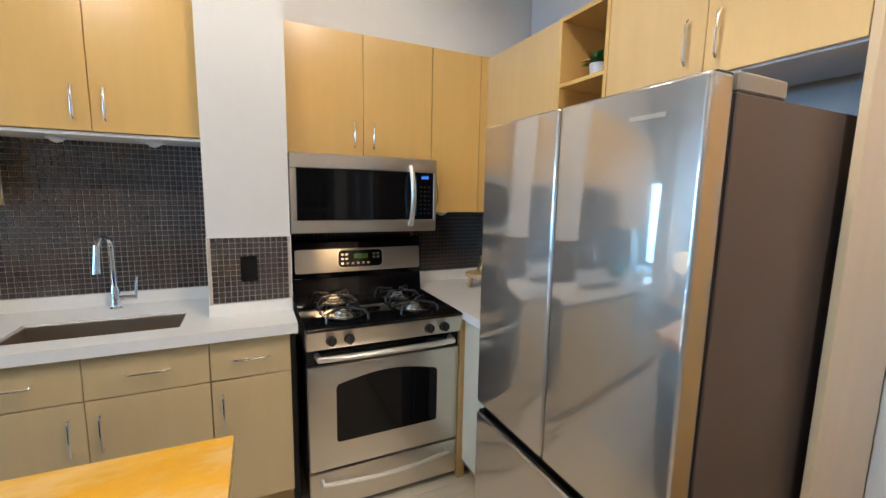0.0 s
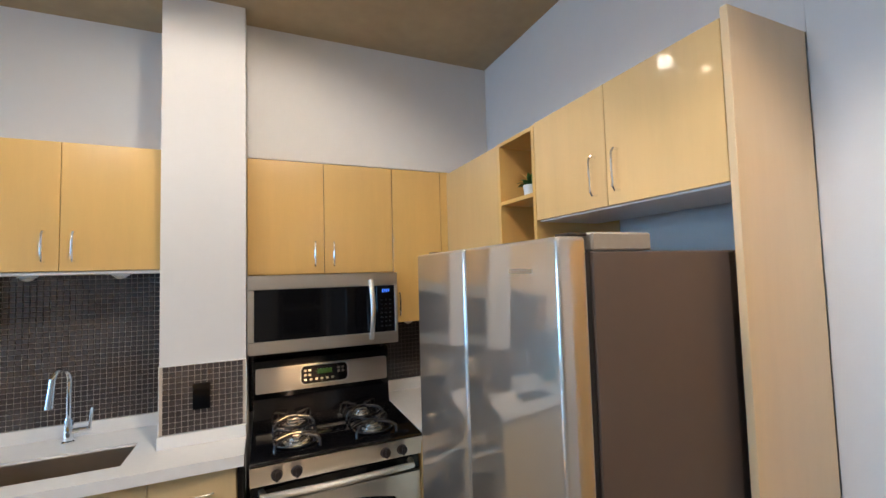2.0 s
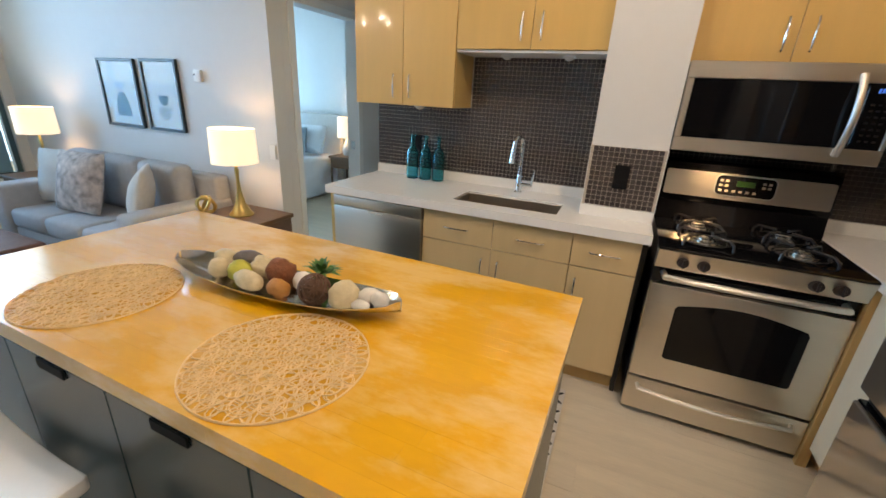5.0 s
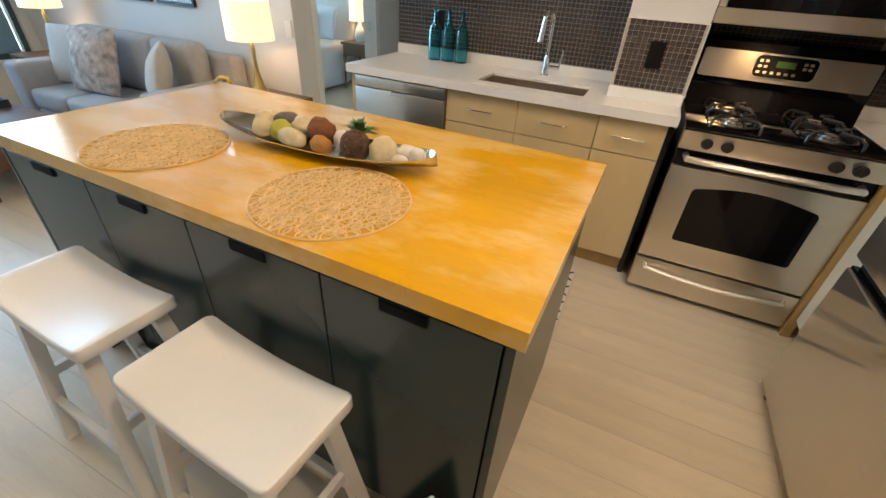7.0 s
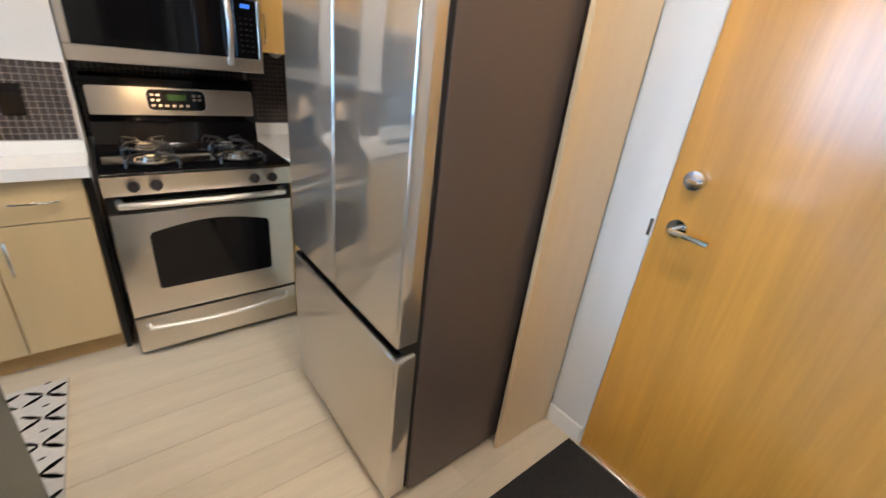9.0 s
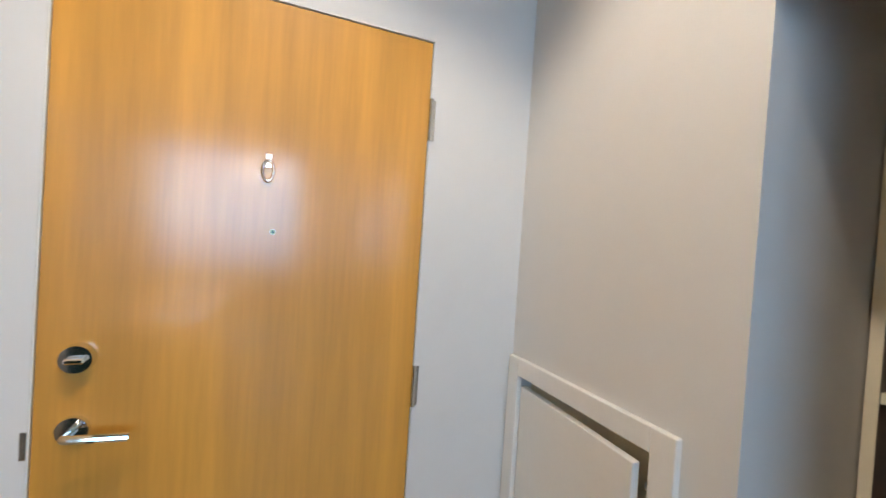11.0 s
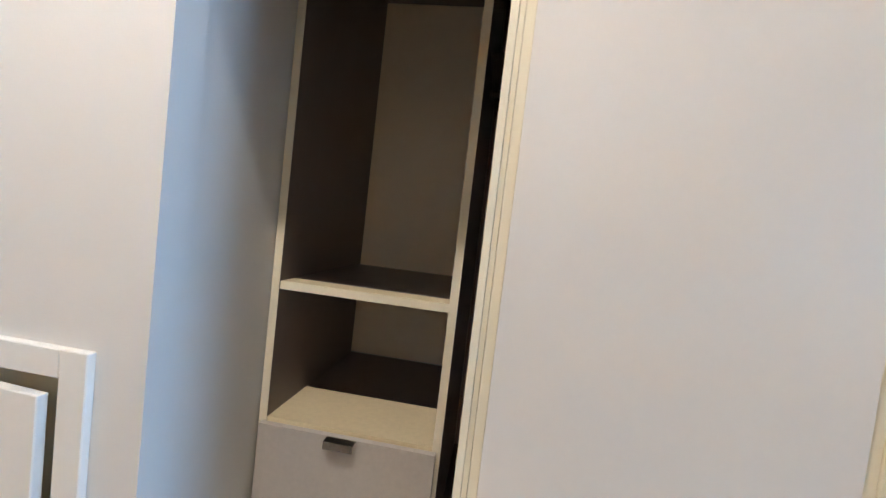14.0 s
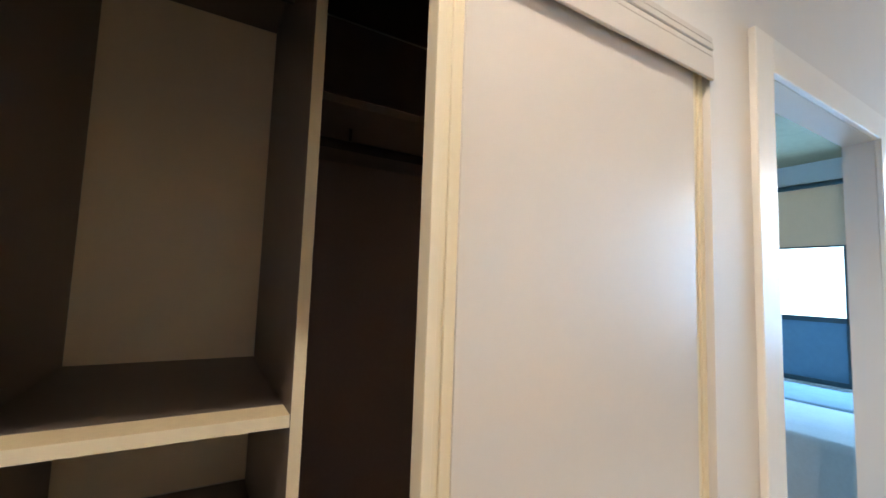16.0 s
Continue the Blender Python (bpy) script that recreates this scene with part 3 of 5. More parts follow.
ol = [(0.137, 0.365), (0.622, 0.365), (0.632, 0.375), (0.632, 0.632), (0.622, 0.648)] + [(0.622 - 0.485 * k / 10, 0.648 + 0.036 * math.sin(math.pi * k / 10)) for k in range(1, 10)] + [(0.137, 0.648), (0.127, 0.632), (0.127, 0.375)]
prism(bm, ol, "y", -0.7205, -0.712)
part("window", bm, M_BLACKGLASS, od, "dark glass oven window with an arched top")
hb = [(0.045, -0.690, 0.792)] + [(0.05 + 0.652 * k / 12, -0.752 - 0.014 * math.sin(math.pi * k / 12), 0.789) for k in range(13)] + [(0.707, -0.690, 0.792)]
part("door_handle", tube(bmesh.new(), hb, 0.0145, 10), M_HANDLE, od, "long curved steel bar handle")
dr = part("drawer", bbox(0.004, 0.754, -0.716, -0.667, 0.035, 0.222, 0.006, 2), M_STEEL, rg)
hb = [(0.055, -0.714, 0.185)] + [(0.06 + 0.63 * k / 12, -0.742 - 0.008 * math.sin(math.pi * k / 12), 0.178 - 0.018 * math.sin(math.pi * k / 12)) for k in range(13)] + [(0.695, -0.714, 0.185)]
part("drawer_handle", tube(bmesh.new(), hb, 0.0115, 8), M_HANDLE, dr)
bm = prism(bmesh.new(), [(-0.185, 0.9265), (-0.165, 1.03), (-0.175, 1.05), (-0.165, 1.235), (-0.150, 1.252), (-0.05, 1.252), (-0.04, 1.24), (-0.04, 0.9265)], "x", 0.002, 0.754)
part("back_riser", bm, M_BLACK, rg)


def rounded(x0, x1, z0, z1, rad):
    """Outline of a rectangle with rounded corners, in x and z."""
    pts = []
    for cx, cz, a0 in ((x1 - rad, z1 - rad, 0), (x0 + rad, z1 - rad, 90), (x0 + rad, z0 + rad, 180), (x1 - rad, z0 + rad, 270)):
        pts += [(cx + rad * math.cos(radians(a0 + 22.5 * k)), cz + rad * math.sin(radians(a0 + 22.5 * k))) for k in range(5)]
    return pts


def leaning(bm):
    """Leans a panel back with the face of the backguard."""
    bm.transform(Matrix.Translation((0, -0.192, 1.07)) @ Matrix.Rotation(radians(-4.2), 4, "X") @ Matrix.Translation((0, 0.192, -1.07)))
    return bm


bg = part("backguard", leaning(prism(bmesh.new(), rounded(0.012, 0.738, 1.068, 1.198, 0.010), "y", -0.196, -0.170)), M_STEEL, rg, smooth=30)
cpn = part("control_panel", leaning(prism(bmesh.new(), rounded(0.246, 0.502, 1.092, 1.190, 0.024), "y", -0.1985, -0.1965)), M_BLACKGLASS, rg, smooth=30)
ring = [(x, -0.199, z) for x, z in rounded(0.243, 0.505, 1.089, 1.193, 0.026)]
part("bezel", leaning(tube(bmesh.new(), ring, 0.0028, 6, True)), M_HANDLE, cpn, "bright metal rim")
bm = bmesh.new()
for kx, kz in [(0.268, 1.165), (0.292, 1.165), (0.268, 1.140), (0.292, 1.140), (0.268, 1.114), (0.298, 1.114), (0.328, 1.114), (0.358, 1.114), (0.388, 1.114), (0.418, 1.114), (0.452, 1.165), (0.476, 1.165), (0.452, 1.145), (0.476, 1.145)]:
    box(bm, kx - 0.0075, kx + 0.0075, -0.2002, -0.1988, kz - 0.006, kz + 0.006)
tagged(part("key_print", leaning(bm), M_OVENKEY, cpn, "small pale oven keys", smooth=None), kind="stuff")
part("display", leaning(bbox(0.335, 0.415, -0.1998, -0.1988, 1.140, 1.168)), M_GREENLED, cpn, "dim green oven clock", smooth=None)


def burner(bx, by):
    prof = [(0.062, 0.0), (0.062, 0.004), (0.045, 0.006), (0.045, 0.016), (0.033, 0.018), (0.033, 0.026), (0.028, 0.029)]
    part("burner", lathe(bmesh.new(), prof, (bx, by, 0.9265), 20), M_NICKEL, rg)
    bm = bmesh.new()
    tube(bm, [(bx + 0.10 * math.cos(2 * math.pi * k / 24 + 0.13), by + 0.10 * math.sin(2 * math.pi * k / 24 + 0.13), 0.938) for k in range(24)], 0.0045, 6, True)
    for k in range(4):
        a = math.pi / 4 + k * math.pi / 2
        ca, sa = math.cos(a), math.sin(a)
        tube(bm, [(bx + 0.035 * ca, by + 0.035 * sa, 0.968), (bx + 0.115 * ca, by + 0.115 * sa, 0.968), (bx + 0.135 * ca, by + 0.135 * sa, 0.952), (bx + 0.138 * ca, by + 0.138 * sa, 0.9265)], 0.0075, 8)
        tube(bm, [(bx + 0.10 * ca, by + 0.10 * sa, 0.938), (bx + 0.10 * ca, by + 0.10 * sa, 0.966)], 0.0045, 6)
    part("grate", bm, M_IRON, rg)


for gx in (0.195, 0.555):
    for gy in (-0.57, -0.31):
        burner(gx, gy)

# ---- fridge ----
fr = thing("fridge", (0.95, -1.6, 0), "tall stainless french-door fridge with dark grey sides", "fridge")
part("body", bbox(0.690, 1.44, -1.999, -1.182, 0.025, 1.737, 0.003), M_FSIDE, fr)
part("gasket", bbox(0.675, 0.6895, -1.993, -1.19, 0.04, 1.735), M_GAP, fr)
for a, b in ((-1.579, -1.178), (-2.002, -1.585)):
    d = part("door", bbox(0.598, 0.674, a, b, 0.700, 1.768, 0.010, 4), M_FRIDGE, fr, smooth=60)
part("centre_gap", bbox(0.612, 0.673, -1.5845, -1.5795, 0.71, 1.76), M_GAP, fr)
fd = part("freezer_drawer", bbox(0.598, 0.674, -2.002, -1.178, 0.04, 0.658, 0.010, 4), M_FRIDGE, fr, smooth=60)
part("grip_recess", bbox(0.628, 0.674, -1.99, -1.19, 0.660, 0.698), M_GAP, fr)
part("grip_edge", bbox(0.604, 0.627, -1.99, -1.19, 0.660, 0.670, 0.002), M_BLACK, fr)
for a, b in ((-1.999, -1.93), (-1.25, -1.182)):
    part("hinge_cover", bbox(0.692, 0.865, a, b, 1.7385, 1.778, 0.004), M_HINGE, fr, "grey plastic hinge cover")
    part("hinge_bracket", bbox(0.640, 0.691, a + 0.012, b - 0.012, 1.7695, 1.777, 0.002), M_DARKPLASTIC, fr, "dark hinge bracket")
for fx in (0.64, 1.35):
    for fy in (-1.95, -1.23):
        part("foot", cyl(bmesh.new(), (fx, fy, 0), (fx, fy, 0.04), 0.022), M_GAP, fr)
part("logo_plate", bbox(0.5968, 0.5985, -1.915, -1.822, 1.694, 1.704), M_STEEL, fr)

# ---- island ----
ISX0, ISX1, ISY0, ISY1 = -2.015, -0.262, -2.338, -1.468
isl = thing("kitchen_island", (-1.14, -1.90, 0), "dark green kitchen island with a butcher block top", "island")
part("base", bbox(-1.946, -0.298, -2.313, -1.51, 0.09, 0.893), M_GREEN, isl)
part("plinth", bbox(-1.92, -0.33, -2.25, -1.54, 0.0, 0.089), M_GAP, isl)
part("end_panel", bbox(-0.297, -0.278, -2.336, -1.49, 0.0, 0.893, 0.001), M_GREEN, isl)
part("end_panel", bbox(-1.966, -1.947, -2.336, -1.49, 0.0, 0.893, 0.001), M_GREEN, isl)
dx = [-1.945, -1.532, -1.119, -0.706, -0.300]
for a, b in zip(dx, dx[1:]):
    d = part("door", bbox(a + 0.002, b - 0.002, -2.335, -2.315, 0.10, 0.888, 0.0015), M_GREEN, isl)
    m = (a + b) / 2
    part("pull", bbox(m - 0.055, m + 0.055, -2.3405, -2.3355, 0.858, 0.886, 0.002), M_PULL, d, "black tab pull")
top = part("worktop", bbox(ISX0 + 0.004, ISX1 - 0.004, ISY0 + 0.004, ISY1 - 0.004, 0.895, 0.930), M_BLOCK, isl)
rng = random.Random(5)
NROW = 20
for r in range(NROW):
    y0 = ISY0 + (ISY1 - ISY0) * r / NROW
    y1 = ISY0 + (ISY1 - ISY0) * (r + 1) / NROW
    x = ISX0
    while x < ISX1 - 0.01:
        nx = min(ISX1, x + rng.uniform(0.3, 0.75))
        if ISX1 - nx < 0.15:
            nx = ISX1
        part("stave", bbox(x + 0.0001, nx - 0.0001, y0 + 0.0001, y1 - 0.0001, 0.8945, 0.940, 0.0001), M_BLOCK, top, smooth=None)
        x = nx

isl.matrix_basis = pose(-1.14, -1.90, 0, 0, 0, -1.0)

# ---- more materials ----
M_FABRIC = mat("grey_sofa_fabric", (0.42, 0.43, 0.45), 0.9, var=0.06, scale=25, bump=0.5, bscale=500)
M_PILLOW = mat("pale_linen", (0.58, 0.56, 0.53), 0.9, var=0.05, scale=30, bump=0.4, bscale=400)
M_PATTERN = mat("patterned_linen", (0.48, 0.41, 0.38), 0.9, var=0.55, scale=16, bump=0.4, bscale=400)
M_SHADE = mat("lit_linen_shade", (1.0, 0.86, 0.66), 0.8, var=0.03, glow=0.8, fine=0.02)
M_GOLD = mat("brushed_gold", (0.62, 0.44, 0.16), 0.28, 1.0, var=0.05)
M_WALNUT = mat("walnut", (0.13, 0.075, 0.045), 0.4, var=0.15, scale=3, stretch=(1, 8, 8))
M_LEATHER = mat("brown_leather", (0.16, 0.07, 0.05), 0.45, var=0.15, scale=12, bump=0.3, bscale=160)
M_PAPER = mat("picture_paper", (0.55, 0.60, 0.60), 0.6, var=0.03)
M_TEAL = mat("dark_teal_print", (0.03, 0.09, 0.11), 0.6, var=0.05)
M_PALE = mat("pale_teal_print", (0.30, 0.38, 0.38), 0.6, var=0.05)
M_FRAMEBLK = mat("dark_frame", (0.02, 0.03, 0.035), 0.35)
M_BEDDING = mat("white_bedding", (0.72, 0.73, 0.75), 0.9, var=0.04, scale=6, bump=0.4, bscale=30)
M_BLANKET = mat("blue_grey_blanket", (0.34, 0.45, 0.52), 0.95, var=0.08, scale=9, bump=0.5, bscale=120)
M_WINFRAME = mat("teal_grey_window_frame", (0.05, 0.10, 0.12), 0.4, var=0.04)
M_LOWGLASS = mat("blue_lower_panel", (0.16, 0.33, 0.46), 0.25, var=0.08, scale=2)
M_ROLLER = mat("beige_roller_shade", (0.72, 0.62, 0.50), 0.9, var=0.03)
nt = M_ROLLER.node_tree
through_cloth = nt.nodes.new("ShaderNodeBsdfTranslucent")
through_cloth.inputs["Color"].default_value = (0.62, 0.50, 0.38, 1)
both = nt.nodes.new("ShaderNodeMixShader")
both.inputs[0].default_value = 0.5
nt.links.new(nt.nodes["Principled BSDF"].outputs[0], both.inputs[1])
nt.links.new(through_cloth.outputs[0], both.inputs[2])
nt.links.new(both.outputs[0], nt.nodes["Material Output"].inputs["Surface"])
M_BOTTLE = glass_mat("teal_glass", (0.16, 0.72, 0.78), 0.03)
M_CLEAR = glass_mat("clear_glass", (1, 1, 1), 0.0)
M_ARTGLASS = glass_mat("coated_picture_glass", (1, 1, 1), 0.0)
M_ARTGLASS.node_tree.nodes["Principled BSDF"].inputs["IOR"].default_value = 1.18
M_LEAF = mat("green_leaf", (0.06, 0.17, 0.035), 0.5, var=0.25, scale=20, rand=0.1)
M_RATTAN = mat("straw_fibre", (0.82, 0.60, 0.31), 0.55, var=0.12, scale=30)
M_DARKTWIG = mat("brown_twig", (0.12, 0.06, 0.035), 0.6, var=0.2, scale=40)
M_RED = mat("red_card", (0.74, 0.012, 0.02), 0.4, var=0.06)
M_RUGWHITE = mat("white_rug_pile", (0.62, 0.58, 0.54), 0.95, var=0.06, scale=60, bump=0.7, bscale=500)
M_RUGBLACK = mat("black_rug_pile", (0.03, 0.028, 0.03), 0.95, var=0.1, scale=60, bump=0.7, bscale=500)
M_MATBLK = mat("charcoal_doormat", (0.018, 0.017, 0.018), 0.95, var=0.3, scale=60, bump=0.9, bscale=420)
M_DUCT = mat("galvanised_duct", (0.50, 0.50, 0.49), 0.5, 0.6, var=0.06)
M_BULB = mat("lit_bulb", (1.0, 0.82, 0.6), 0.5, glow=25.0, var=0, fine=0)
M_PIGGY = mat("pale_wood", (0.55, 0.38, 0.2), 0.5, var=0.1, scale=5, stretch=(1, 6, 6))
M_ROSE = mat("rose_gold", (0.86, 0.62, 0.45), 0.25, 1.0, var=0.03)
M_CHROMESAT = mat("silver_tray", (0.70, 0.69, 0.66), 0.18, 1.0, var=0.03, scale=20, bump=0.2, bscale=60)

# ---- ceiling spots ----
# the last fixture only houses the fill light added over the island
for sx, sy in SPOTS:
    s = thing("ceiling_spot", (sx, sy, CEIL), "small white ceiling spot with a lit warm bulb", "light", "ceiling spots")
    part("canopy", lathe(bmesh.new(), [(0.05, -0.012), (0.055, -0.008), (0.055, -0.0005)], (sx, sy, CEIL), 20), M_TRIM, s)
    bm = cyl(bmesh.new(), (sx, sy, 2.985), (sx, sy, CEIL - 0.0125), 0.045, 0.032, 20)
    part("housing", bm, M_TRIM, s)
    part("bulb", lathe(bmesh.new(), [(0.008, -0.012), (0.028, -0.006), (0.034, 0.0)], (sx, sy, 2.984), 16), M_BULB, s)
# pendant with bare bulbs over the dining side, seen in the glossy doors
pn = thing("pendant_lamp", (-3.3, -2.55, CEIL), "branched pendant lamp with small lit bulbs", "light")
part("rod", cyl(bmesh.new(), (-3.3, -2.55, 2.36), (-3.3, -2.55, CEIL - 0.001), 0.008), M_GOLD, pn)
for k in range(5):
    a = 2 * math.pi * k / 5 + 0.3
    bx, by = -3.3 + 0.3 * math.cos(a), -2.55 + 0.3 * math.sin(a)
    arm = part("arm", cyl(bmesh.new(), (-3.3, -2.55, 2.40), (bx, by, 2.36), 0.006), M_GOLD, pn)
    bm = bmesh.new()
    bmesh.ops.create_uvsphere(bm, u_segments=14, v_segments=10, radius=0.035, matrix=Matrix.Translation((bx, by, 2.33)))
    part("bulb", bm, M_BULB, arm, smooth=180)
    bulb_lamp("pendant_light", (bx, by, 2.285), 3.2, WARM, 0.02)

# ---- entry door ----
dr1 = tagged(thing("door_1", (1.47, -2.656, 0), "honey-coloured wooden entry door with steel lever", "door"), kind="structure")
leaf = part("leaf", bbox(1.458, 1.502, -3.083, -2.229, 0.008, 2.096, 0.002), M_DOORWOOD, dr1)
bm = bmesh.new()
box(bm, 1.4555, 1.55, -3.0875, -3.0845, 0, 2.1015)
box(bm, 1.4555, 1.55, -2.2275, -2.2245, 0, 2.1015)
box(bm, 1.4555, 1.55, -3.0845, -2.2275, 2.0985, 2.1015)
box(bm, 1.505, 1.52, -3.0845, -2.2275, 0.0, 2.0985)
part("frame", bm, M_TRIM, dr1, smooth=None)
part("threshold", bbox(1.44, 1.505, -3.084, -2.228, 0.0005, 0.0075, 0.002), M_NICKEL, dr1)
db = part("deadbolt", cyl(bmesh.new(), (1.458, -2.304, 1.216), (1.437, -2.304, 1.216), 0.033, 0.030, 24), M_CHROME, leaf)
part("thumb_turn", bbox(1.420, 1.437, -2.324, -2.288, 1.210, 1.222, 0.003), M_CHROME, leaf)
part("lever_rose", cyl(bmesh.new(), (1.458, -2.301, 1.056), (1.446, -2.301, 1.056), 0.031, 0.030, 24), M_CHROME, leaf)
part("lever", tube(bmesh.new(), [(1.446, -2.301, 1.056), (1.408, -2.301, 1.056), (1.402, -2.312, 1.056), (1.402, -2.36, 1.054), (1.404, -2.415, 1.050)], 0.0095, 10), M_CHROME, leaf)
ph = part("peephole", cyl(bmesh.new(), (1.459, -2.682, 1.519), (1.455, -2.682, 1.519), 0.008, 0.007, 16), M_GOLD, leaf)
part("peephole_lens", cyl(bmesh.new(), (1.4549, -2.682, 1.519), (1.4542, -2.682, 1.519), 0.0055, 0.005, 12), M_BLACKGLASS, ph)
part("knocker", tube(bmesh.new(), [(1.4505, -2.663 + 0.013 * math.sin(a), 1.672 + 0.026 * math.cos(a)) for a in [2 * math.pi * k / 16 for k in range(16)]], 0.0045, 8, True), M_ROSE, leaf)
part("knocker_plate", bbox(1.4525, 1.4578, -2.672, -2.654, 1.678, 1.716, 0.002), M_ROSE, leaf)
for hz in (1.872, 1.096, 0.25):
    h = part("hinge", cyl(bmesh.new(), (1.450, -3.086, hz - 0.06), (1.450, -3.086, hz + 0.06), 0.007, seg=12), M_NICKEL, dr1)
    part("hinge_leaf", bbox(1.4525, 1.4548, -3.10, -3.0885, hz - 0.058, hz + 0.058), M_NICKEL, dr1)
solid("doormat", bbox(0.62, 1.43, -2.95, -2.187, 0.0008, 0.012, 0.003), M_MATBLK, "charcoal black doormat inside the entry door", "mat")
part("strike_plate", bbox(1.4537, 1.4552, -2.223, -2.212, 1.00, 1.06), M_NICKEL, dr1)

# ---- access panel in the south wall ----
ap = thing("access_panel", (1.15, -3.42, 0.52), "white painted wall access panel standing slightly ajar", "panel")
bm = bmesh.new()
for a in ((0.856, 0.914, 0.512, 1.177), (1.396, 1.448, 0.512, 1.175), (0.914, 1.396, 1.123, 1.177), (0.914, 1.396, 0.512, 0.565)):
    box(bm, a[0], a[1], -3.4245, -3.407, a[2], a[3], 0.002)
part("frame", bm, M_TRIM, ap)
part("recess", bbox(0.917, 1.397, -3.50, -3.462, 0.566, 1.122), M_CREAM, ap)
lf = bbox(0.940, 1.393, -3.441, -3.421, 0.572, 1.091, 0.002)
lf.transform(Matrix.Translation((1.395, -3.421, 0)) @ Matrix.Rotation(radians(-3.2), 4, "Z") @ Matrix.Translation((-1.395, 3.421, 0)))
part("leaf", lf, M_TRIM, ap)
part("latch", bbox(0.917, 0.936, -3.436, -3.428, 1.034, 1.048), M_NICKEL, ap)

# ---- closet front ----
fascia = tagged(thing("closet_fascia", (0.158, -3.42, 1.963), "grooved white head trim above the closet", "trim"), kind="structure")
for z0, z1, y in ((1.963, 2.012, -3.4175), (2.0125, 2.026, -3.4195), (2.0265, 2.041, -3.4175), (2.0415, 2.056, -3.4195)):
    part("board", bbox(-0.441, 0.757, -3.4245, y, z0, z1, 0.002), M_SLIDE, fascia)
sd = thing("sliding_door", (-0.12, -3.48, 0), "glossy white sliding closet door pushed half open", "door")
part("panel", bbox(-0.392, 0.150, -3.463, -3.434, 0.02, 1.99), M_SLIDE, sd)
bm = bmesh.new()
for k, (a, b) in enumerate(((0.150, 0.166), (0.1665, 0.176), (0.1765, 0.190))):
    box(bm, a, b, -3.466, -3.437 - 0.003 * (k % 2), 0.012, 1.995, 0.001)
part("stile", bm, M_CREAM, sd)
bm = bmesh.new()
for k, (a, b) in enumerate(((-0.432, -0.416), (-0.4155, -0.3925))):
    box(bm, a, b, -3.466, -3.437 - 0.004 * (k % 2), 0.012, 1.995, 0.001)
part("stile", bm, M_CREAM, sd)
solid("closet_track", bbox(-0.436, 0.754, -3.50, -3.455, 0.0008, 0.009, 0.002), M_NICKEL, "low metal floor track of the closet", "trim", "structure")

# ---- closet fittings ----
M_BACKSHADE = mat("shaded_back_brown", (0.36, 0.27, 0.25), 0.6, var=0.03)
M_SHELF_LIT = mat("cream_shelf_lit", (0.70, 0.58, 0.37), 0.4, var=0.03)
M_WARMBACK = mat("bounce_lit_beige", (0.90, 0.78, 0.62), 0.6, var=0.02, fine=0.01)
UX0, UX1, UYF, UYB = 0.247, 0.752, -3.806, -4.447
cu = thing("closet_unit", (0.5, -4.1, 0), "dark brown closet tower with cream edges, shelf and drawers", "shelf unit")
for u in (UX0, UX1 - 0.022):
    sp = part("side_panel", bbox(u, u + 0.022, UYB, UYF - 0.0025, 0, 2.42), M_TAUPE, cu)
    part("edge_band", bbox(u, u + 0.022, UYF - 0.002, UYF, 0, 2.42), M_CREAM, sp)
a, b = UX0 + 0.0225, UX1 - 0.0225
# the header's shadow is built in: cream where lit, dark brown behind
sh = part("shelf", bbox(a, b, UYB, UYF - 0.0785, 1.259, 1.281, 0.001), M_TAUPE, cu, "shelf board, its rear coloured as shade")
part("nosing", bbox(a, b, UYF - 0.078, UYF - 0.0065, 1.259, 1.2812, 0.001), M_SHELF_LIT, sh, "cream front strip, the lit part of the shelf")
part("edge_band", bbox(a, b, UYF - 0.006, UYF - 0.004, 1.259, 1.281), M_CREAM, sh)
part("top_board", bbox(a, b, UYB, UYF - 0.25, 2.36, 2.382, 0.001), M_TAUPE, cu)
# panel added over the wall, its warm pale tone carrying bounced light
part("back_panel", bbox(a, b, -4.4497, -4.4475, 0.9075, 2.3595), M_WARMBACK, cu)
# sheet added over the white back wall; its brown stands for shade
solid("closet_back_liner", bbox(-0.497, UX0 - 0.001, -4.4497, -4.4483, 0.0, 2.49), M_BACKSHADE, "brown sheet standing for shade on the closet back", "panel", "structure")
# drawer top split likewise, shade coloured onto its rear part
dt = part("drawer_top", bbox(a, b, UYF - 0.230, UYF - 0.002, 0.888, 0.907, 0.001), M_SHELF_LIT, cu)
part("rear_board", bbox(a, b, UYB, UYF - 0.2305, 0.886, 0.905, 0.001), M_TAUPE, dt, "rear of the drawer top, coloured as shade")
for z0, z1 in ((0.61, 0.897), (0.31, 0.606), (0.03, 0.306)):
    d = part("drawer_front", bbox(a - 0.012, b + 0.012, UYF + 0.001, UYF + 0.019, z0, z1, 0.001), M_DRAWER, cu)
    bm = prism(bmesh.new(), [(UYF + 0.0195, z1 - 0.001), (UYF + 0.046, z1 - 0.001), (UYF + 0.046, z1 - 0.022), (UYF + 0.043, z1 - 0.022), (UYF + 0.043, z1 - 0.004), (UYF + 0.0195, z1 - 0.004)], "x", 0.467, 0.546)
    part("pull", bm, M_NICKEL, d, "bent steel tab pull", smooth=None)
part("rod", cyl(bmesh.new(), (a, -4.1, 2.27), (b, -4.1, 2.27), 0.013), M_DARKPLASTIC, cu)
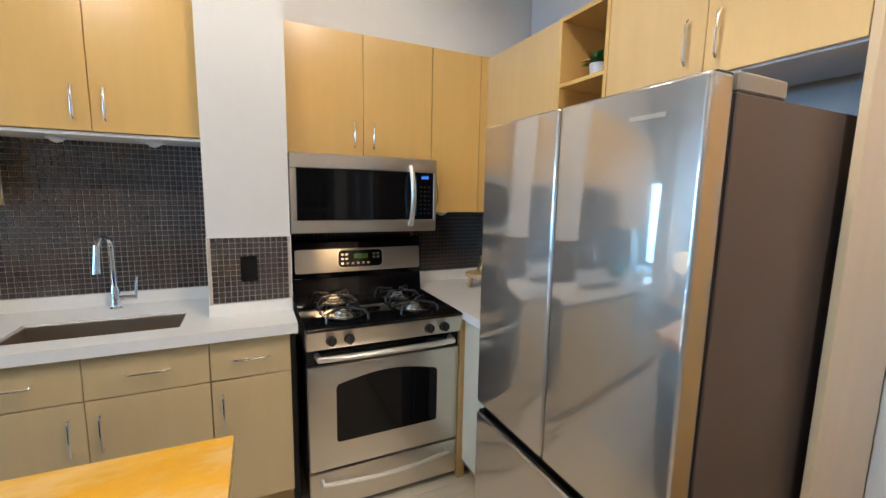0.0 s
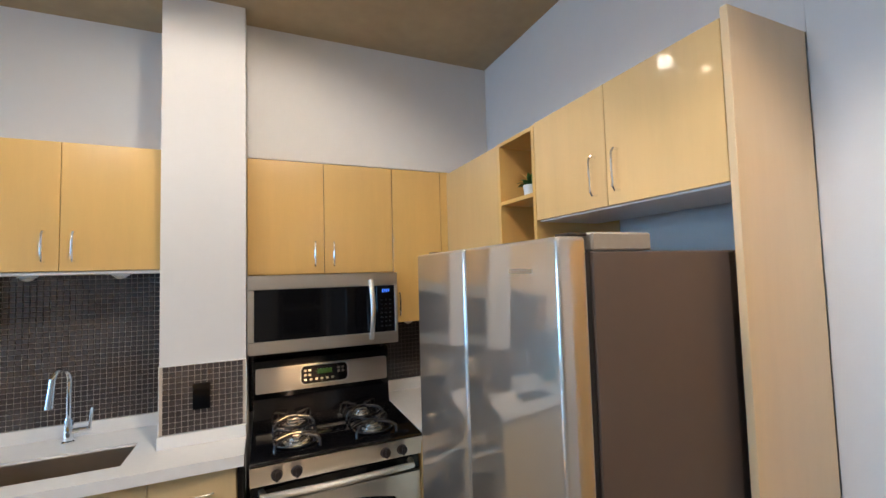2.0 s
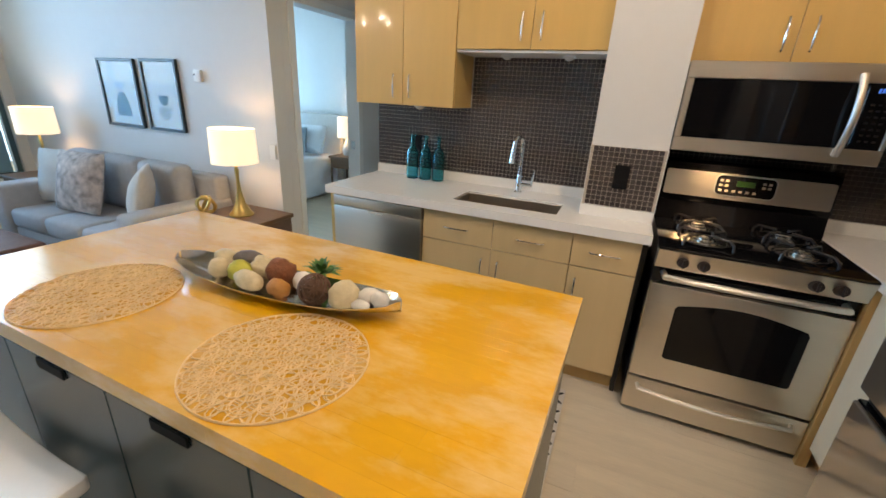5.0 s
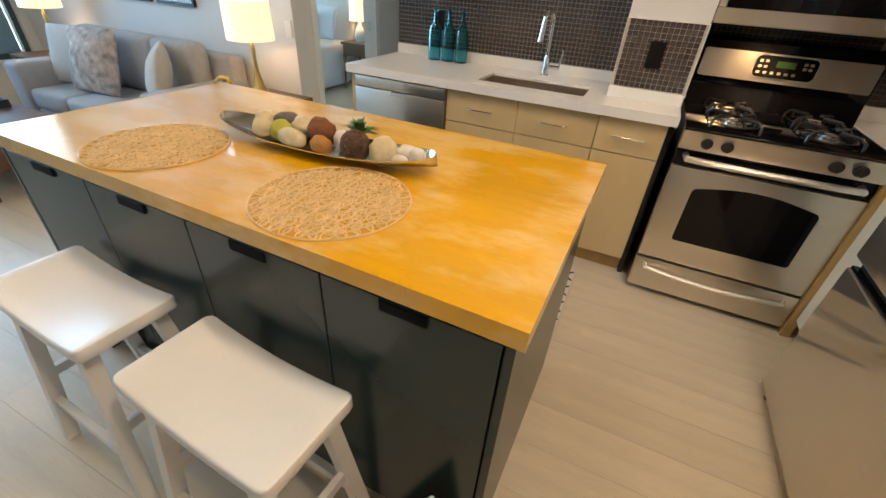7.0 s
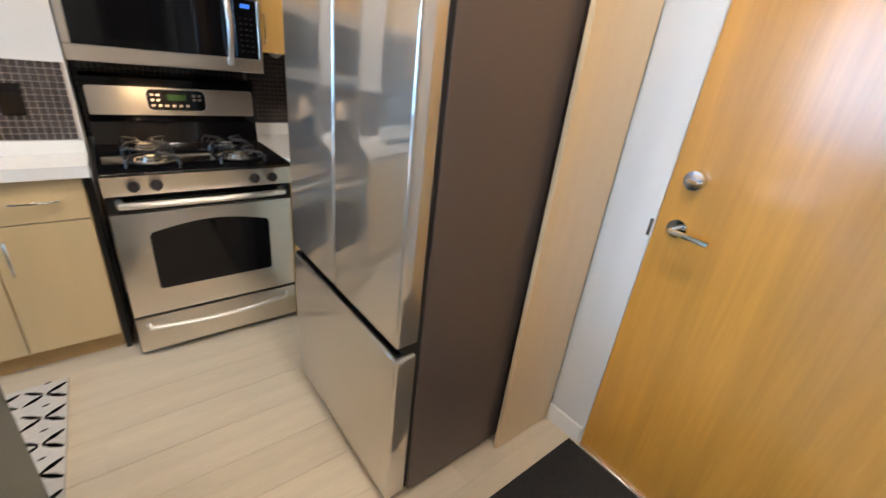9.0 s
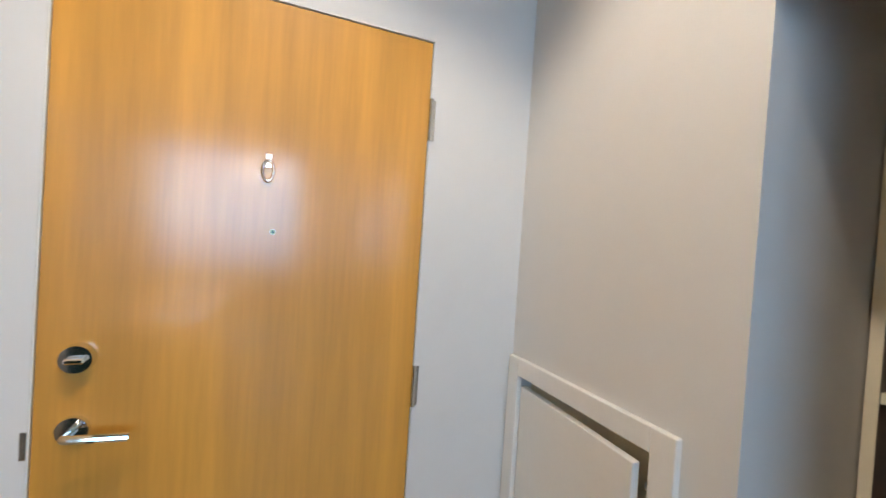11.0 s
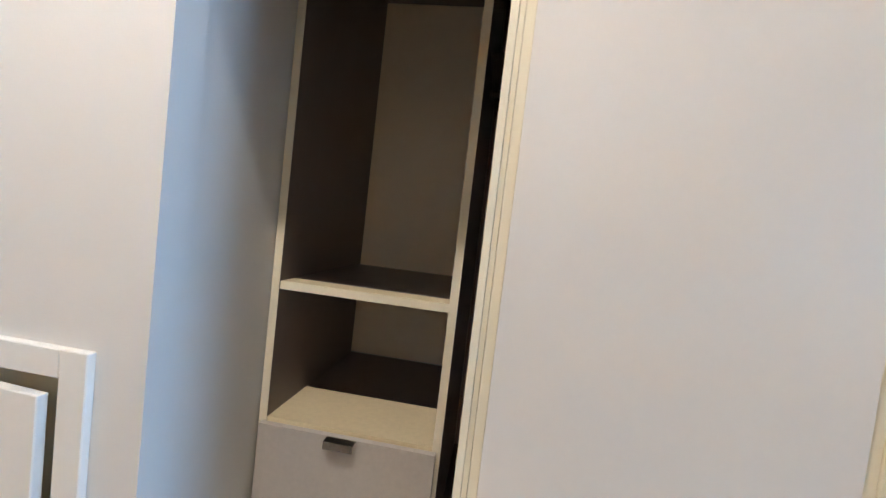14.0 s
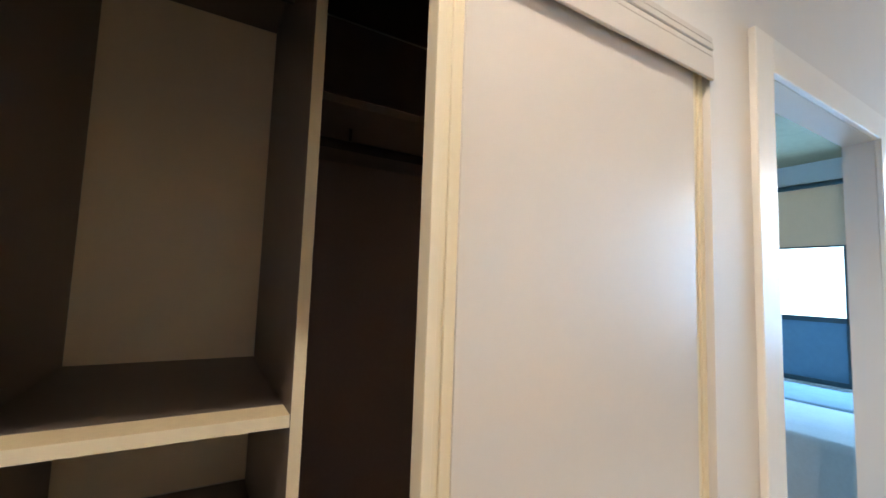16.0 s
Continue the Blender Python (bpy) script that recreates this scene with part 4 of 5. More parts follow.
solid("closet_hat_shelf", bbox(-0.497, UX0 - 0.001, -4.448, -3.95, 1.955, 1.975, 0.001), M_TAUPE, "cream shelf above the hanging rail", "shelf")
hr = thing("hanging_rail", (-0.12, -4.1, 1.905), "dark hanging rail below the closet shelf", "rail")
part("rod", cyl(bmesh.new(), (-0.497, -4.1, 1.905), (UX0 - 0.001, -4.1, 1.905), 0.014), M_DARKPLASTIC, hr)
for x in (-0.3, 0.1):
    part("bracket", bbox(x - 0.004, x + 0.004, -4.105, -4.095, 1.919, 1.9545), M_DARKPLASTIC, hr)
solid("closet_low_shelf", bbox(-0.497, UX0 - 0.001, -4.448, -3.83, 0.570, 0.590, 0.001), M_TAUPE, "low dark brown laminate closet shelf", "shelf")

# ---- door casings ----


def casing(name, axis, at, a, b, top, w, t, label):
    """A casing round an opening in a wall: axis is the wall's normal, at its face, t how proud it stands."""
    bm = bmesh.new()
    for u0, u1, z0, z1 in ((a - w, a, 0, top + w), (b, b + w, 0, top + w), (a, b, top, top + w)):
        if axis == "y":
            box(bm, u0, u1, min(at, at + t), max(at, at + t), z0, z1, 0.002)
        else:
            box(bm, min(at, at + t), max(at, at + t), u0, u1, z0, z1, 0.002)
    return solid(name, bm, M_TRIM, label, "trim", "structure")


casing("door_casing_guest", "y", -3.4248, -1.445, -0.686, 2.05, 0.085, 0.016, "white painted door casing")
casing("door_casing_bedroom", "x", -2.5798, -0.08, 0.70, 2.07, 0.06, 0.014, "white painted door casing of the bedroom")
solid("door_latch_plate", bbox(-2.66, -2.62, 0.6975, 0.6995, 0.96, 1.04), M_NICKEL, "small steel strike plate in the jamb", "latch")

# ---- windows ----


def window(name, x, y0, y1, z0, z1, mid, lights, label, low=True):
    """A window in a west wall, at x its room face: frame, glass above the rail and blue panels below it."""
    w = tagged(thing(name, (x, (y0 + y1) / 2, z0), label, "window"), kind="structure")
    bm = bmesh.new()
    box(bm, x - 0.10, x - 0.04, y0, y0 + 0.05, z0, z1)
    box(bm, x - 0.10, x - 0.04, y1 - 0.05, y1, z0, z1)
    box(bm, x - 0.10, x - 0.04, y0 + 0.05, y1 - 0.05, z1 - 0.05, z1)
    box(bm, x - 0.10, x - 0.04, y0 + 0.05, y1 - 0.05, z0, z0 + 0.05)
    box(bm, x - 0.10, x - 0.035, y0 + 0.05, y1 - 0.05, mid - 0.03, mid + 0.03)
    part("window_frame", bm, M_WINFRAME, w, smooth=None)
    n = lights
    for k in range(n):
        a = y0 + 0.05 + (y1 - y0 - 0.1) * k / n
        b = y0 + 0.05 + (y1 - y0 - 0.1) * (k + 1) / n
        if k:
            part("mullion", bbox(x - 0.10, x - 0.035, a - 0.02, a + 0.02, z0 + 0.05, z1 - 0.05), M_WINFRAME, w)
        g = part("pane", bbox(x - 0.074, x - 0.068, a + 0.021, b - 0.021, mid + 0.03, z1 - 0.05), M_CLEAR, w)
        g.visible_shadow = False
        part("lower_panel", bbox(x - 0.078, x - 0.066, a + 0.021, b - 0.021, z0 + 0.05, mid - 0.03), M_LOWGLASS, w)
    part("window_sill", bbox(x - 0.035, x + 0.02, y0 - 0.02, y1 + 0.02, z0 - 0.03, z0 - 0.001, 0.003), M_TRIM, w)
    return w


window("window_1", WEST, -3.2, -0.42, 0.45, 2.95, 1.43, 3, "tall metal window with blue lower panels")
window("window_2", -5.60, -6.1, -3.9, 0.55, 2.85, 1.27, 3, "metal bedroom window below a beige roller shade")
window("window_3", WEST, 0.3, 2.3, 0.6, 2.6, 1.2, 2, "metal bedroom window")
rs = thing("roller_shade", (-5.58, -5.0, 2.8), "beige roller shade drawn over the window top", "blind")
part("cloth", bbox(-5.592, -5.588, -6.05, -3.95, 2.10, 2.78), M_ROLLER, rs)
part("tube", cyl(bmesh.new(), (-5.575, -6.06, 2.80), (-5.575, -3.94, 2.80), 0.022), M_WINFRAME, rs)
part("hem_bar", bbox(-5.596, -5.584, -6.05, -3.95, 2.08, 2.10), M_WINFRAME, rs)
M_HAZE = mat("bright_hazy_sky", (0.50, 0.78, 1.0), 1.0, var=0.02, scale=0.05, glow=3.4)
solid("backdrop", bbox(-90.2, -90, -140, 140, -12, 60), M_HAZE, "bright hazy sky beyond the windows", "backdrop", "structure")
solid("ground", bbox(-400, 400, -400, 400, -12.2, -12), M_CONCRETE, "distant grey city ground far below", "ground", "structure")

# ---- duct ----
dc = bmesh.new()
cyl(dc, (-2.485, -3.42, 2.72), (-2.485, 1.495, 2.72), 0.092, seg=28)
solid("duct", dc, M_DUCT, "round galvanised duct under the ceiling", "duct")

# ---- outlets, bottles, counter things ----


def outlet(x, y, z, label):
    o = thing("outlet", (x, y, z), label, "outlet")
    part("plate", bbox(x - 0.036, x + 0.036, y - 0.007, y, z - 0.06, z + 0.06, 0.002), M_BLACK, o)
    for dz in (-0.022, 0.022):
        part("socket", bbox(x - 0.017, x + 0.017, y - 0.009, y - 0.0072, z + dz - 0.014, z + dz + 0.014, 0.0005), M_BLACKGLASS, o)


outlet(-0.212, -0.4145, 1.155, "dark brown wall outlet on the tiled column")
outlet(-1.588, -0.0095, 1.17, "dark brown wall outlet behind the bottles")


def bottle(m):
    b = thing("glass_bottle", (0, 0, 0), "teal glass bottle on the worktop", "bottle", "teal bottles")
    prof = [(0.030, 0.0), (0.041, 0.004), (0.042, 0.02), (0.042, 0.165), (0.036, 0.195), (0.018, 0.222), (0.0135, 0.235), (0.0135, 0.285), (0.0165, 0.287), (0.0165, 0.298)]
    part("glass", lathe(bmesh.new(), prof + [(0.0095, 0.299), (0.0095, 0.235), (0.012, 0.222), (0.030, 0.195), (0.036, 0.165), (0.036, 0.012), (0.01, 0.009)], (0, 0, 0), 24), M_BOTTLE, b, smooth=50)
    b.matrix_basis = m
    return b


b0 = bottle(pose(-1.565, -0.115, 0.9385))
copy_thing(b0, pose(-1.470, -0.105, 0.9385, 0, 0, 40))
copy_thing(b0, pose(-1.375, -0.100, 0.9385, 0, 0, 80))

rz = thing("serving_riser", (1.12, -0.30, 0.9325), "small pale wooden serving riser on the worktop", "riser")
part("board", lathe(bmesh.new(), [(0.095, 0.07), (0.10, 0.073), (0.10, 0.09), (0.097, 0.093)], (1.12, -0.30, 0.9325), 28), M_PIGGY, rz)
for k in range(3):
    a = 2 * math.pi * k / 3 + 0.6
    part("leg", cyl(bmesh.new(), (1.12 + 0.075 * math.cos(a), -0.30 + 0.075 * math.sin(a), 0.9327), (1.12 + 0.06 * math.cos(a), -0.30 + 0.06 * math.sin(a), 1.003), 0.012, 0.017), M_PIGGY, rz)
gd = lathe(bmesh.new(), [(0.022, 0), (0.030, 0.004), (0.036, 0.03), (0.030, 0.055), (0.012, 0.072), (0.020, 0.09), (0.022, 0.1), (0.012, 0.115), (0.004, 0.12)], (1.13, -0.31, 1.026), 20)
solid("gold_ornament", gd, M_GOLD, "shiny gold turned ornament on the riser", "ornament")


def leaf_tuft(bm, centre, n, length, width, seed, spread=1.0, up=0.35):
    r = random.Random(seed)
    c = Vector(centre)
    for k in range(n):
        a = r.uniform(0, 2 * math.pi)
        e = r.uniform(up, 1.35)
        d = Vector((math.cos(a) * math.cos(e) * spread, math.sin(a) * math.cos(e) * spread, math.sin(e)))
        s = Vector((-math.sin(a), math.cos(a), 0)) * width * r.uniform(0.7, 1.1)
        ln = length * r.uniform(0.6, 1.1)
        up_v = Vector((0, 0, 0.002))
        p0, p1, p2 = c, c + d * ln * 0.55, c + d * ln - Vector((0, 0, ln * 0.25))
        vs = [bm.verts.new(p) for p in (p0 - s * 0.3, p0 + s * 0.3, p1 - s + up_v, p1 + s + up_v, p2)]
        bm.faces.new((vs[0], vs[1], vs[3], vs[2]))
        bm.faces.new((vs[2], vs[3], vs[4]))


pl = thing("potted_plant", (1.168, -1.135, 2.0305), "small green plant in a white pot on the shelf", "plant")
part("pot", lathe(bmesh.new(), [(0.026, 0), (0.030, 0.003), (0.036, 0.05), (0.033, 0.05), (0.028, 0.042)], (1.168, -1.135, 2.0305), 20), M_WHITE, pl)
bm = bmesh.new()
leaf_tuft(bm, (1.168, -1.135, 2.072), 60, 0.085, 0.013, 3)
part("leaves", bm, M_LEAF, pl, smooth=None)

# ---- island things ----


def placemat(cx, cy, r, seed):
    """A round mat of interlaced straw rings inside a rim."""
    q = random.Random(seed)
    p = thing("placemat", (cx, cy, 0.9405), "round woven straw placemat on the island", "placemat", "placemats")
    z = 0.9425
    part("rim", tube(bmesh.new(), [(cx + r * math.cos(2 * math.pi * k / 72), cy + r * math.sin(2 * math.pi * k / 72), z) for k in range(72)], 0.0022, 5, True), M_RATTAN, p)
    bm = bmesh.new()
    g = 0.033
    n = int(r / g) + 2
    for j in range(-n, n + 1):
        for i in range(-n, n + 1):
            ox, oy = g * (i + 0.5 * (j % 2)) + q.uniform(-0.003, 0.003), g * 0.866 * j + q.uniform(-0.003, 0.003)
            if math.hypot(ox, oy) > r:
                continue
            for ring in range(2):
                rr, a0 = q.uniform(0.021, 0.031), q.uniform(0, 6.28)
                dx, dy, h = q.uniform(-0.003, 0.003), q.uniform(-0.003, 0.003), q.uniform(0.0, 0.0028)
                pts = []
                for u in range(13):
                    a = a0 + 2 * math.pi * u / 13
                    w = Vector((ox + dx + rr * math.cos(a), oy + dy + rr * math.sin(a), 0))
                    if w.length > r:
                        w *= r / w.length
                    pts.append(w + Vector((cx, cy, z + h)))
                tube(bm, pts, 0.0015, 4, True)
    tagged(part("weave", bm, M_RATTAN, p, smooth=60), kind="stuff")
    return p


placemat(-0.832, -2.140, 0.194, 11)
placemat(-1.482, -2.130, 0.193, 12)

TX, TY = -1.058, -1.900
bm = bmesh.new()
L, Wd = 0.384, 0.086
NS, NT = 28, 10
grid = []
for shell in (0, 1):
    rows = []
    for i in range(NS + 1):
        u = -1 + 2 * i / NS
        half = Wd * math.sqrt(max(0.0, 1 - abs(u) ** 2.4)) + 0.004
        row = []
        for j in range(NT + 1):
            v = -1 + 2 * j / NT
            zz = 0.9405 + 0.004 + 0.030 * u * u * (0.5 + 0.5 * abs(u)) + 0.030 * v * v - 0.0035 * shell
            row.append(bm.verts.new((TX + L * u, TY + half * v, max(zz, 0.9405 + 0.003 * (1 - shell)))))
        rows.append(row)
    grid.append(rows)
for rows in grid:
    for i in range(NS):
        for j in range(NT):
            bm.faces.new((rows[i][j], rows[i + 1][j], rows[i + 1][j + 1], rows[i][j + 1]))
for i in range(NS):
    for j in (0, NT):
        bm.faces.new((grid[0][i][j], grid[0][i + 1][j], grid[1][i + 1][j], grid[1][i][j]))
for j in range(NT):
    for i in (0, NS):
        bm.faces.new((grid[0][i][j], grid[0][i][j + 1], grid[1][i][j + 1], grid[1][i][j]))
bm.transform(Matrix.Translation((TX, TY, 0)) @ Matrix.Rotation(radians(3.5), 4, "Z") @ Matrix.Translation((-TX, -TY, 0)))
solid("oval_tray", bm, M_CHROMESAT, "long boat-shaped silver tray on the island", "tray", smooth=60)


def lump(x, y, z, r, color, name, label, cat="ornament", sx=1.0, rough=0.02, bump=0.8, rot=0.0, sz=1.0):
    """A knobbly ball-like filler, a thing of its own."""
    b = bmesh.new()
    bmesh.ops.create_icosphere(b, subdivisions=3, radius=1.0)
    for v in b.verts:
        k = 1 + rough * 6 * (noise.noise(v.co * 2.1 + Vector((x * 9, y * 9, 0))) + 0.5 * noise.noise(v.co * 6))
        v.co = v.co * k
    b.transform(Matrix.Translation((x, y, z)) @ Matrix.Rotation(rot, 4, "Z") @ Matrix.Diagonal((r * sx, r, r * sz, 1)))
    return solid(name, b, color, label, cat, group="tray fillers", smooth=180)


C_CREAM = mat("dried_pod_cream", (0.60, 0.50, 0.32), 0.75, var=0.14, scale=40, bump=0.8, bscale=90)
C_WHITE = mat("pale_stone", (0.68, 0.64, 0.58), 0.5, var=0.05, scale=40)
C_LIME = mat("lime_pod", (0.45, 0.42, 0.06), 0.6, var=0.15, scale=40, bump=0.5)
C_BROWN = mat("russet_ball", (0.22, 0.075, 0.03), 0.8, var=0.2, scale=60, bump=1.0, bscale=140)
C_ORANGE = mat("amber_pod", (0.42, 0.18, 0.04), 0.6, var=0.15, scale=40, bump=0.6)
C_GREY = mat("grey_pumice", (0.15, 0.13, 0.125), 0.9, var=0.15, scale=50, bump=0.8, bscale=160)
ZB = 0.948
for a in [(-1.395, -1.842, ZB + 0.036, 0.034, C_CREAM, "dried_pod", "knobbly cream dried pod in the tray", 1.1, 0.05, 0.2),
          (-1.325, -1.815, ZB + 0.042, 0.028, C_GREY, "pumice_stone", "grey pumice stone in the tray", 1.9, 0.02, 0.3),
          (-1.36, -1.895, ZB + 0.033, 0.032, C_CREAM, "dried_pod", "round cream dried pod in the tray", 1.0, 0.02, 0.0),
          (-1.292, -1.880, ZB + 0.032, 0.034, C_LIME, "lime_pod", "yellow-green dried pod in the tray", 1.1, 0.02, 0.2),
          (-1.245, -1.835, ZB + 0.036, 0.036, C_CREAM, "dried_pod", "fluffy cream pod in the tray", 1.0, 0.05, 0.0),
          (-1.225, -1.912, ZB + 0.030, 0.029, C_CREAM, "dried_pod", "long cream gourd in the tray", 1.95, 0.015, -0.15),
          (-1.155, -1.855, ZB + 0.050, 0.042, C_BROWN, "russet_ball", "rough russet brown ball in the tray", 1.0, 0.03, 0.0),
          (-1.120, -1.905, ZB + 0.027, 0.028, C_ORANGE, "amber_pod", "small amber pod in the tray", 1.2, 0.03, 0.0),
          (-1.085, -1.845, ZB + 0.032, 0.030, C_WHITE, "dried_pod", "pale pod in the tray", 1.0, 0.02, 0.0),
          (-0.925, -1.872, ZB + 0.040, 0.041, C_CREAM, "dried_pod", "large cream fibre ball in the tray", 1.0, 0.03, 0.0),
          (-0.868, -1.836, ZB + 0.034, 0.025, C_WHITE, "white_stone", "smooth white stone in the tray", 1.3, 0.02, 0.5),
          (-0.868, -1.878, ZB + 0.026, 0.016, C_WHITE, "white_stone", "flat white stone in the tray", 1.7, 0.01, 0.1),
          (-0.826, -1.848, ZB + 0.040, 0.022, C_WHITE, "white_stone", "small white stone in the tray", 1.2, 0.02, -0.3)]:
    lump(a[0] + 0.086, a[1] - 0.025, a[2], a[3], a[4], a[5], a[6], sx=a[7], rough=a[8], rot=a[9])
q = random.Random(8)
bm = bmesh.new()
bmesh.ops.create_icosphere(bm, subdivisions=2, radius=0.030, matrix=Matrix.Translation((-0.922, -1.915, ZB + 0.045)))
for k in range(26):
    ax = Vector((q.uniform(-1, 1), q.uniform(-1, 1), q.uniform(-1, 1))).normalized()
    o = ax.orthogonal().normalized()
    w_ = ax.cross(o)
    tube(bm, [Vector((-0.922, -1.915, ZB + 0.045)) + 0.042 * (o * math.cos(t) + w_ * math.sin(t)) + ax * 0.008 for t in [2 * math.pi * j / 16 for j in range(16)]], 0.0022, 4, True)
solid("twig_ball", bm, M_DARKTWIG, "brown woven twig ball in the tray", "ornament", "stuff", group="tray fillers")
bm = bmesh.new()
leaf_tuft(bm, (-0.966, -1.830, ZB + 0.042), 60, 0.072, 0.008, 5, up=0.2)
cyl(bm, (-0.966, -1.830, ZB + 0.012), (-0.966, -1.830, ZB + 0.04), 0.014)
solid("succulent", bm, M_LEAF, "small spiky green succulent in the tray", "plant", smooth=None)

# ---- stools ----


def stool():
    s = thing("stool", (0, 0, 0), "white painted wooden saddle stool at the island", "stool", "island stools")
    bm = bmesh.new()
    nx, ny = 14, 6
    hx, hy = 0.242, 0.125
    lay = []
    for side in (0, 1):
        rows = []
        for i in range(nx + 1):
            u = -1 + 2 * i / nx
            row = []
            for j in range(ny + 1):
                v = -1 + 2 * j / ny
                z = 0.600 + 0.026 * u * u + (0.018 if side == 0 else -0.022)
                row.append(bm.verts.new((hx * u, hy * v, z)))
            rows.append(row)
        lay.append(rows)
    for rows in lay:
        for i in range(nx):
            for j in range(ny):
                bm.faces.new((rows[i][j], rows[i + 1][j], rows[i + 1][j + 1], rows[i][j + 1]))
    for i in range(nx):
        for j in (0, ny):
            bm.faces.new((lay[0][i][j], lay[0][i + 1][j], lay[1][i + 1][j], lay[1][i][j]))
    for j in range(ny):
        for i in (0, nx):
            bm.faces.new((lay[0][i][j], lay[0][i][j + 1], lay[1][i][j + 1], lay[1][i][j]))
    bmesh.ops.recalc_face_normals(bm, faces=bm.faces)
    corner = [e for e in bm.edges if abs(abs(e.verts[0].co.x) - hx) < 1e-4 and abs(abs(e.verts[0].co.y) - hy) < 1e-4 and abs(e.verts[0].co.x - e.verts[1].co.x) < 1e-4 and abs(e.verts[0].co.y - e.verts[1].co.y) < 1e-4]
    bmesh.ops.bevel(bm, geom=corner, offset=0.022, segments=3, affect="EDGES", profile=0.5)
    rim = [e for e in bm.edges if len(e.link_faces) == 2 and e.calc_face_angle(0) > 0.9]
    bmesh.ops.bevel(bm, geom=rim, offset=0.007, segments=2, affect="EDGES", profile=0.5)
    part("seat", bm, M_WHITE, s, smooth=50)

    def leg_at(sx, sy, z):
        k = 1 - z / 0.60
        return Vector((sx * (0.165 + 0.055 * k), sy * (0.085 + 0.065 * k), z))
    for sx in (-1, 1):
        for sy in (-1, 1):
            p, qv = leg_at(sx, sy, 0), leg_at(sx, sy, 0.598)
            bm = bmesh.new()
            t = 0.019
            lo = [bm.verts.new(p + Vector((a * t, b * t, 0))) for a, b in ((-1, -1), (1, -1), (1, 1), (-1, 1))]
            hi = [bm.verts.new(qv + Vector((a * t, b * t, 0))) for a, b in ((-1, -1), (1, -1), (1, 1), (-1, 1))]
            for k in range(4):
                bm.faces.new((lo[k], lo[(k + 1) % 4], hi[(k + 1) % 4], hi[k]))
            bm.faces.new(lo[::-1])
            bm.faces.new(hi)
            part("leg", bm, M_WHITE, s, smooth=None)
    for sy in (-1, 1):
        a, b = leg_at(-1, sy, 0.19), leg_at(1, sy, 0.19)
        part("stretcher", bbox(a.x + 0.019, b.x - 0.019, a.y - 0.011, a.y + 0.011, 0.172, 0.208, 0.001), M_WHITE, s)
        a, b = leg_at(-1, sy, 0.55), leg_at(1, sy, 0.55)
        part("apron", bbox(a.x + 0.018, b.x - 0.018, a.y - 0.010, a.y + 0.010, 0.515, 0.577, 0.001), M_WHITE, s)
    for sx in (-1, 1):
        a = leg_at(sx, 1, 0.30)
        part("stretcher", bbox(a.x - 0.010, a.x + 0.010, -a.y + 0.019, a.y - 0.019, 0.283, 0.317, 0.001), M_WHITE, s)
    return s


s1 = stool()
s1.matrix_basis = pose(-0.843, -2.513, 0, 0, 0, -3.6)
copy_thing(s1, pose(-1.455, -2.485, 0, 0, 0, -2.5))

# red card tent on the floor in front of the island
rt = thing("sign", (-0.42, -2.43, 0), "red folded card sign with white edges on the floor", "sign")
bm = bmesh.new()
apex = Vector((-0.393, -2.405, 0.385))
base = [Vector((-0.56, -2.362, 0.0)), Vector((-0.40, -2.485, 0.0)), Vector((-0.29, -2.368, 0.0))]
va, vb = bm.verts.new(apex), [bm.verts.new(p) for p in base]
for k in range(3):
    bm.faces.new((vb[k], vb[(k + 1) % 3], va))
bm.faces.new(vb[::-1])
part("card", bm, M_RED, rt, smooth=None)
for p in base:
    part("edge", tube(bmesh.new(), [p + Vector((0, 0, 0.005)), apex], 0.0050, 6), M_WHITE, rt)
n_ = (base[2] - base[1]).cross(apex - base[1]).normalized()
for k in range(4):
    c0 = base[1].lerp(apex, 0.22 + 0.14 * k)
    c1 = base[2].lerp(apex, 0.22 + 0.14 * k)
    part("print_line", tube(bmesh.new(), [c0.lerp(c1, 0.25) + n_ * 0.001, c0.lerp(c1, 0.75) + n_ * 0.001], 0.004, 5), M_WHITE, rt)

# ---- rugs ----
rg1 = thing("runner_rug", (-0.95, -1.08, 0.0008), "white runner rug with black leaf pattern", "rug")
part("woven_ground", bbox(-1.75, -0.272, -1.452, -0.706, 0.0008, 0.010, 0.003), M_RUGWHITE, rg1)
bm = bmesh.new()
step = 0.15


def stroke(cx, cy, ln, wd, a):
    ca, sa = math.cos(a), math.sin(a)
    vs = [bm.verts.new((cx + ca * u - sa * v, cy + sa * u + ca * v, 0.0108)) for u, v in ((-ln, -wd * 0.4), (0, -wd), (ln, -wd * 0.5), (ln, wd * 0.5), (0, wd), (-ln, wd * 0.4))]
    bm.faces.new(vs)


for i in range(10):
    for j in range(5):
        cx, cy = -0.31 - step * i, -1.385 + step * j
        for s_ in (-1, 1):
            stroke(cx, cy + s_ * 0.024, 0.038, 0.011, s_ * 0.62)
            stroke(cx - 0.072, cy + s_ * 0.024, 0.036, 0.0095, -s_ * 0.62)
        stroke(cx - 0.03, cy + 0.075, 0.012, 0.006, 0.2)
bmesh.ops.solidify(bm, geom=bm.faces[:], thickness=0.0008)
tagged(part("pattern", bm, M_RUGBLACK, rg1, "black woven leaf pattern", smooth=None), kind="stuff")

# ---- living room ----


def cushion(bm, x0, x1, y0, y1, z0, z1, r=0.04):
    return box(bm, x0, x1, y0, y1, z0, z1, r, 3)


so = thing("sofa", (-4.0, -0.75, 0), "grey fabric three-seat sofa against the wall", "sofa")
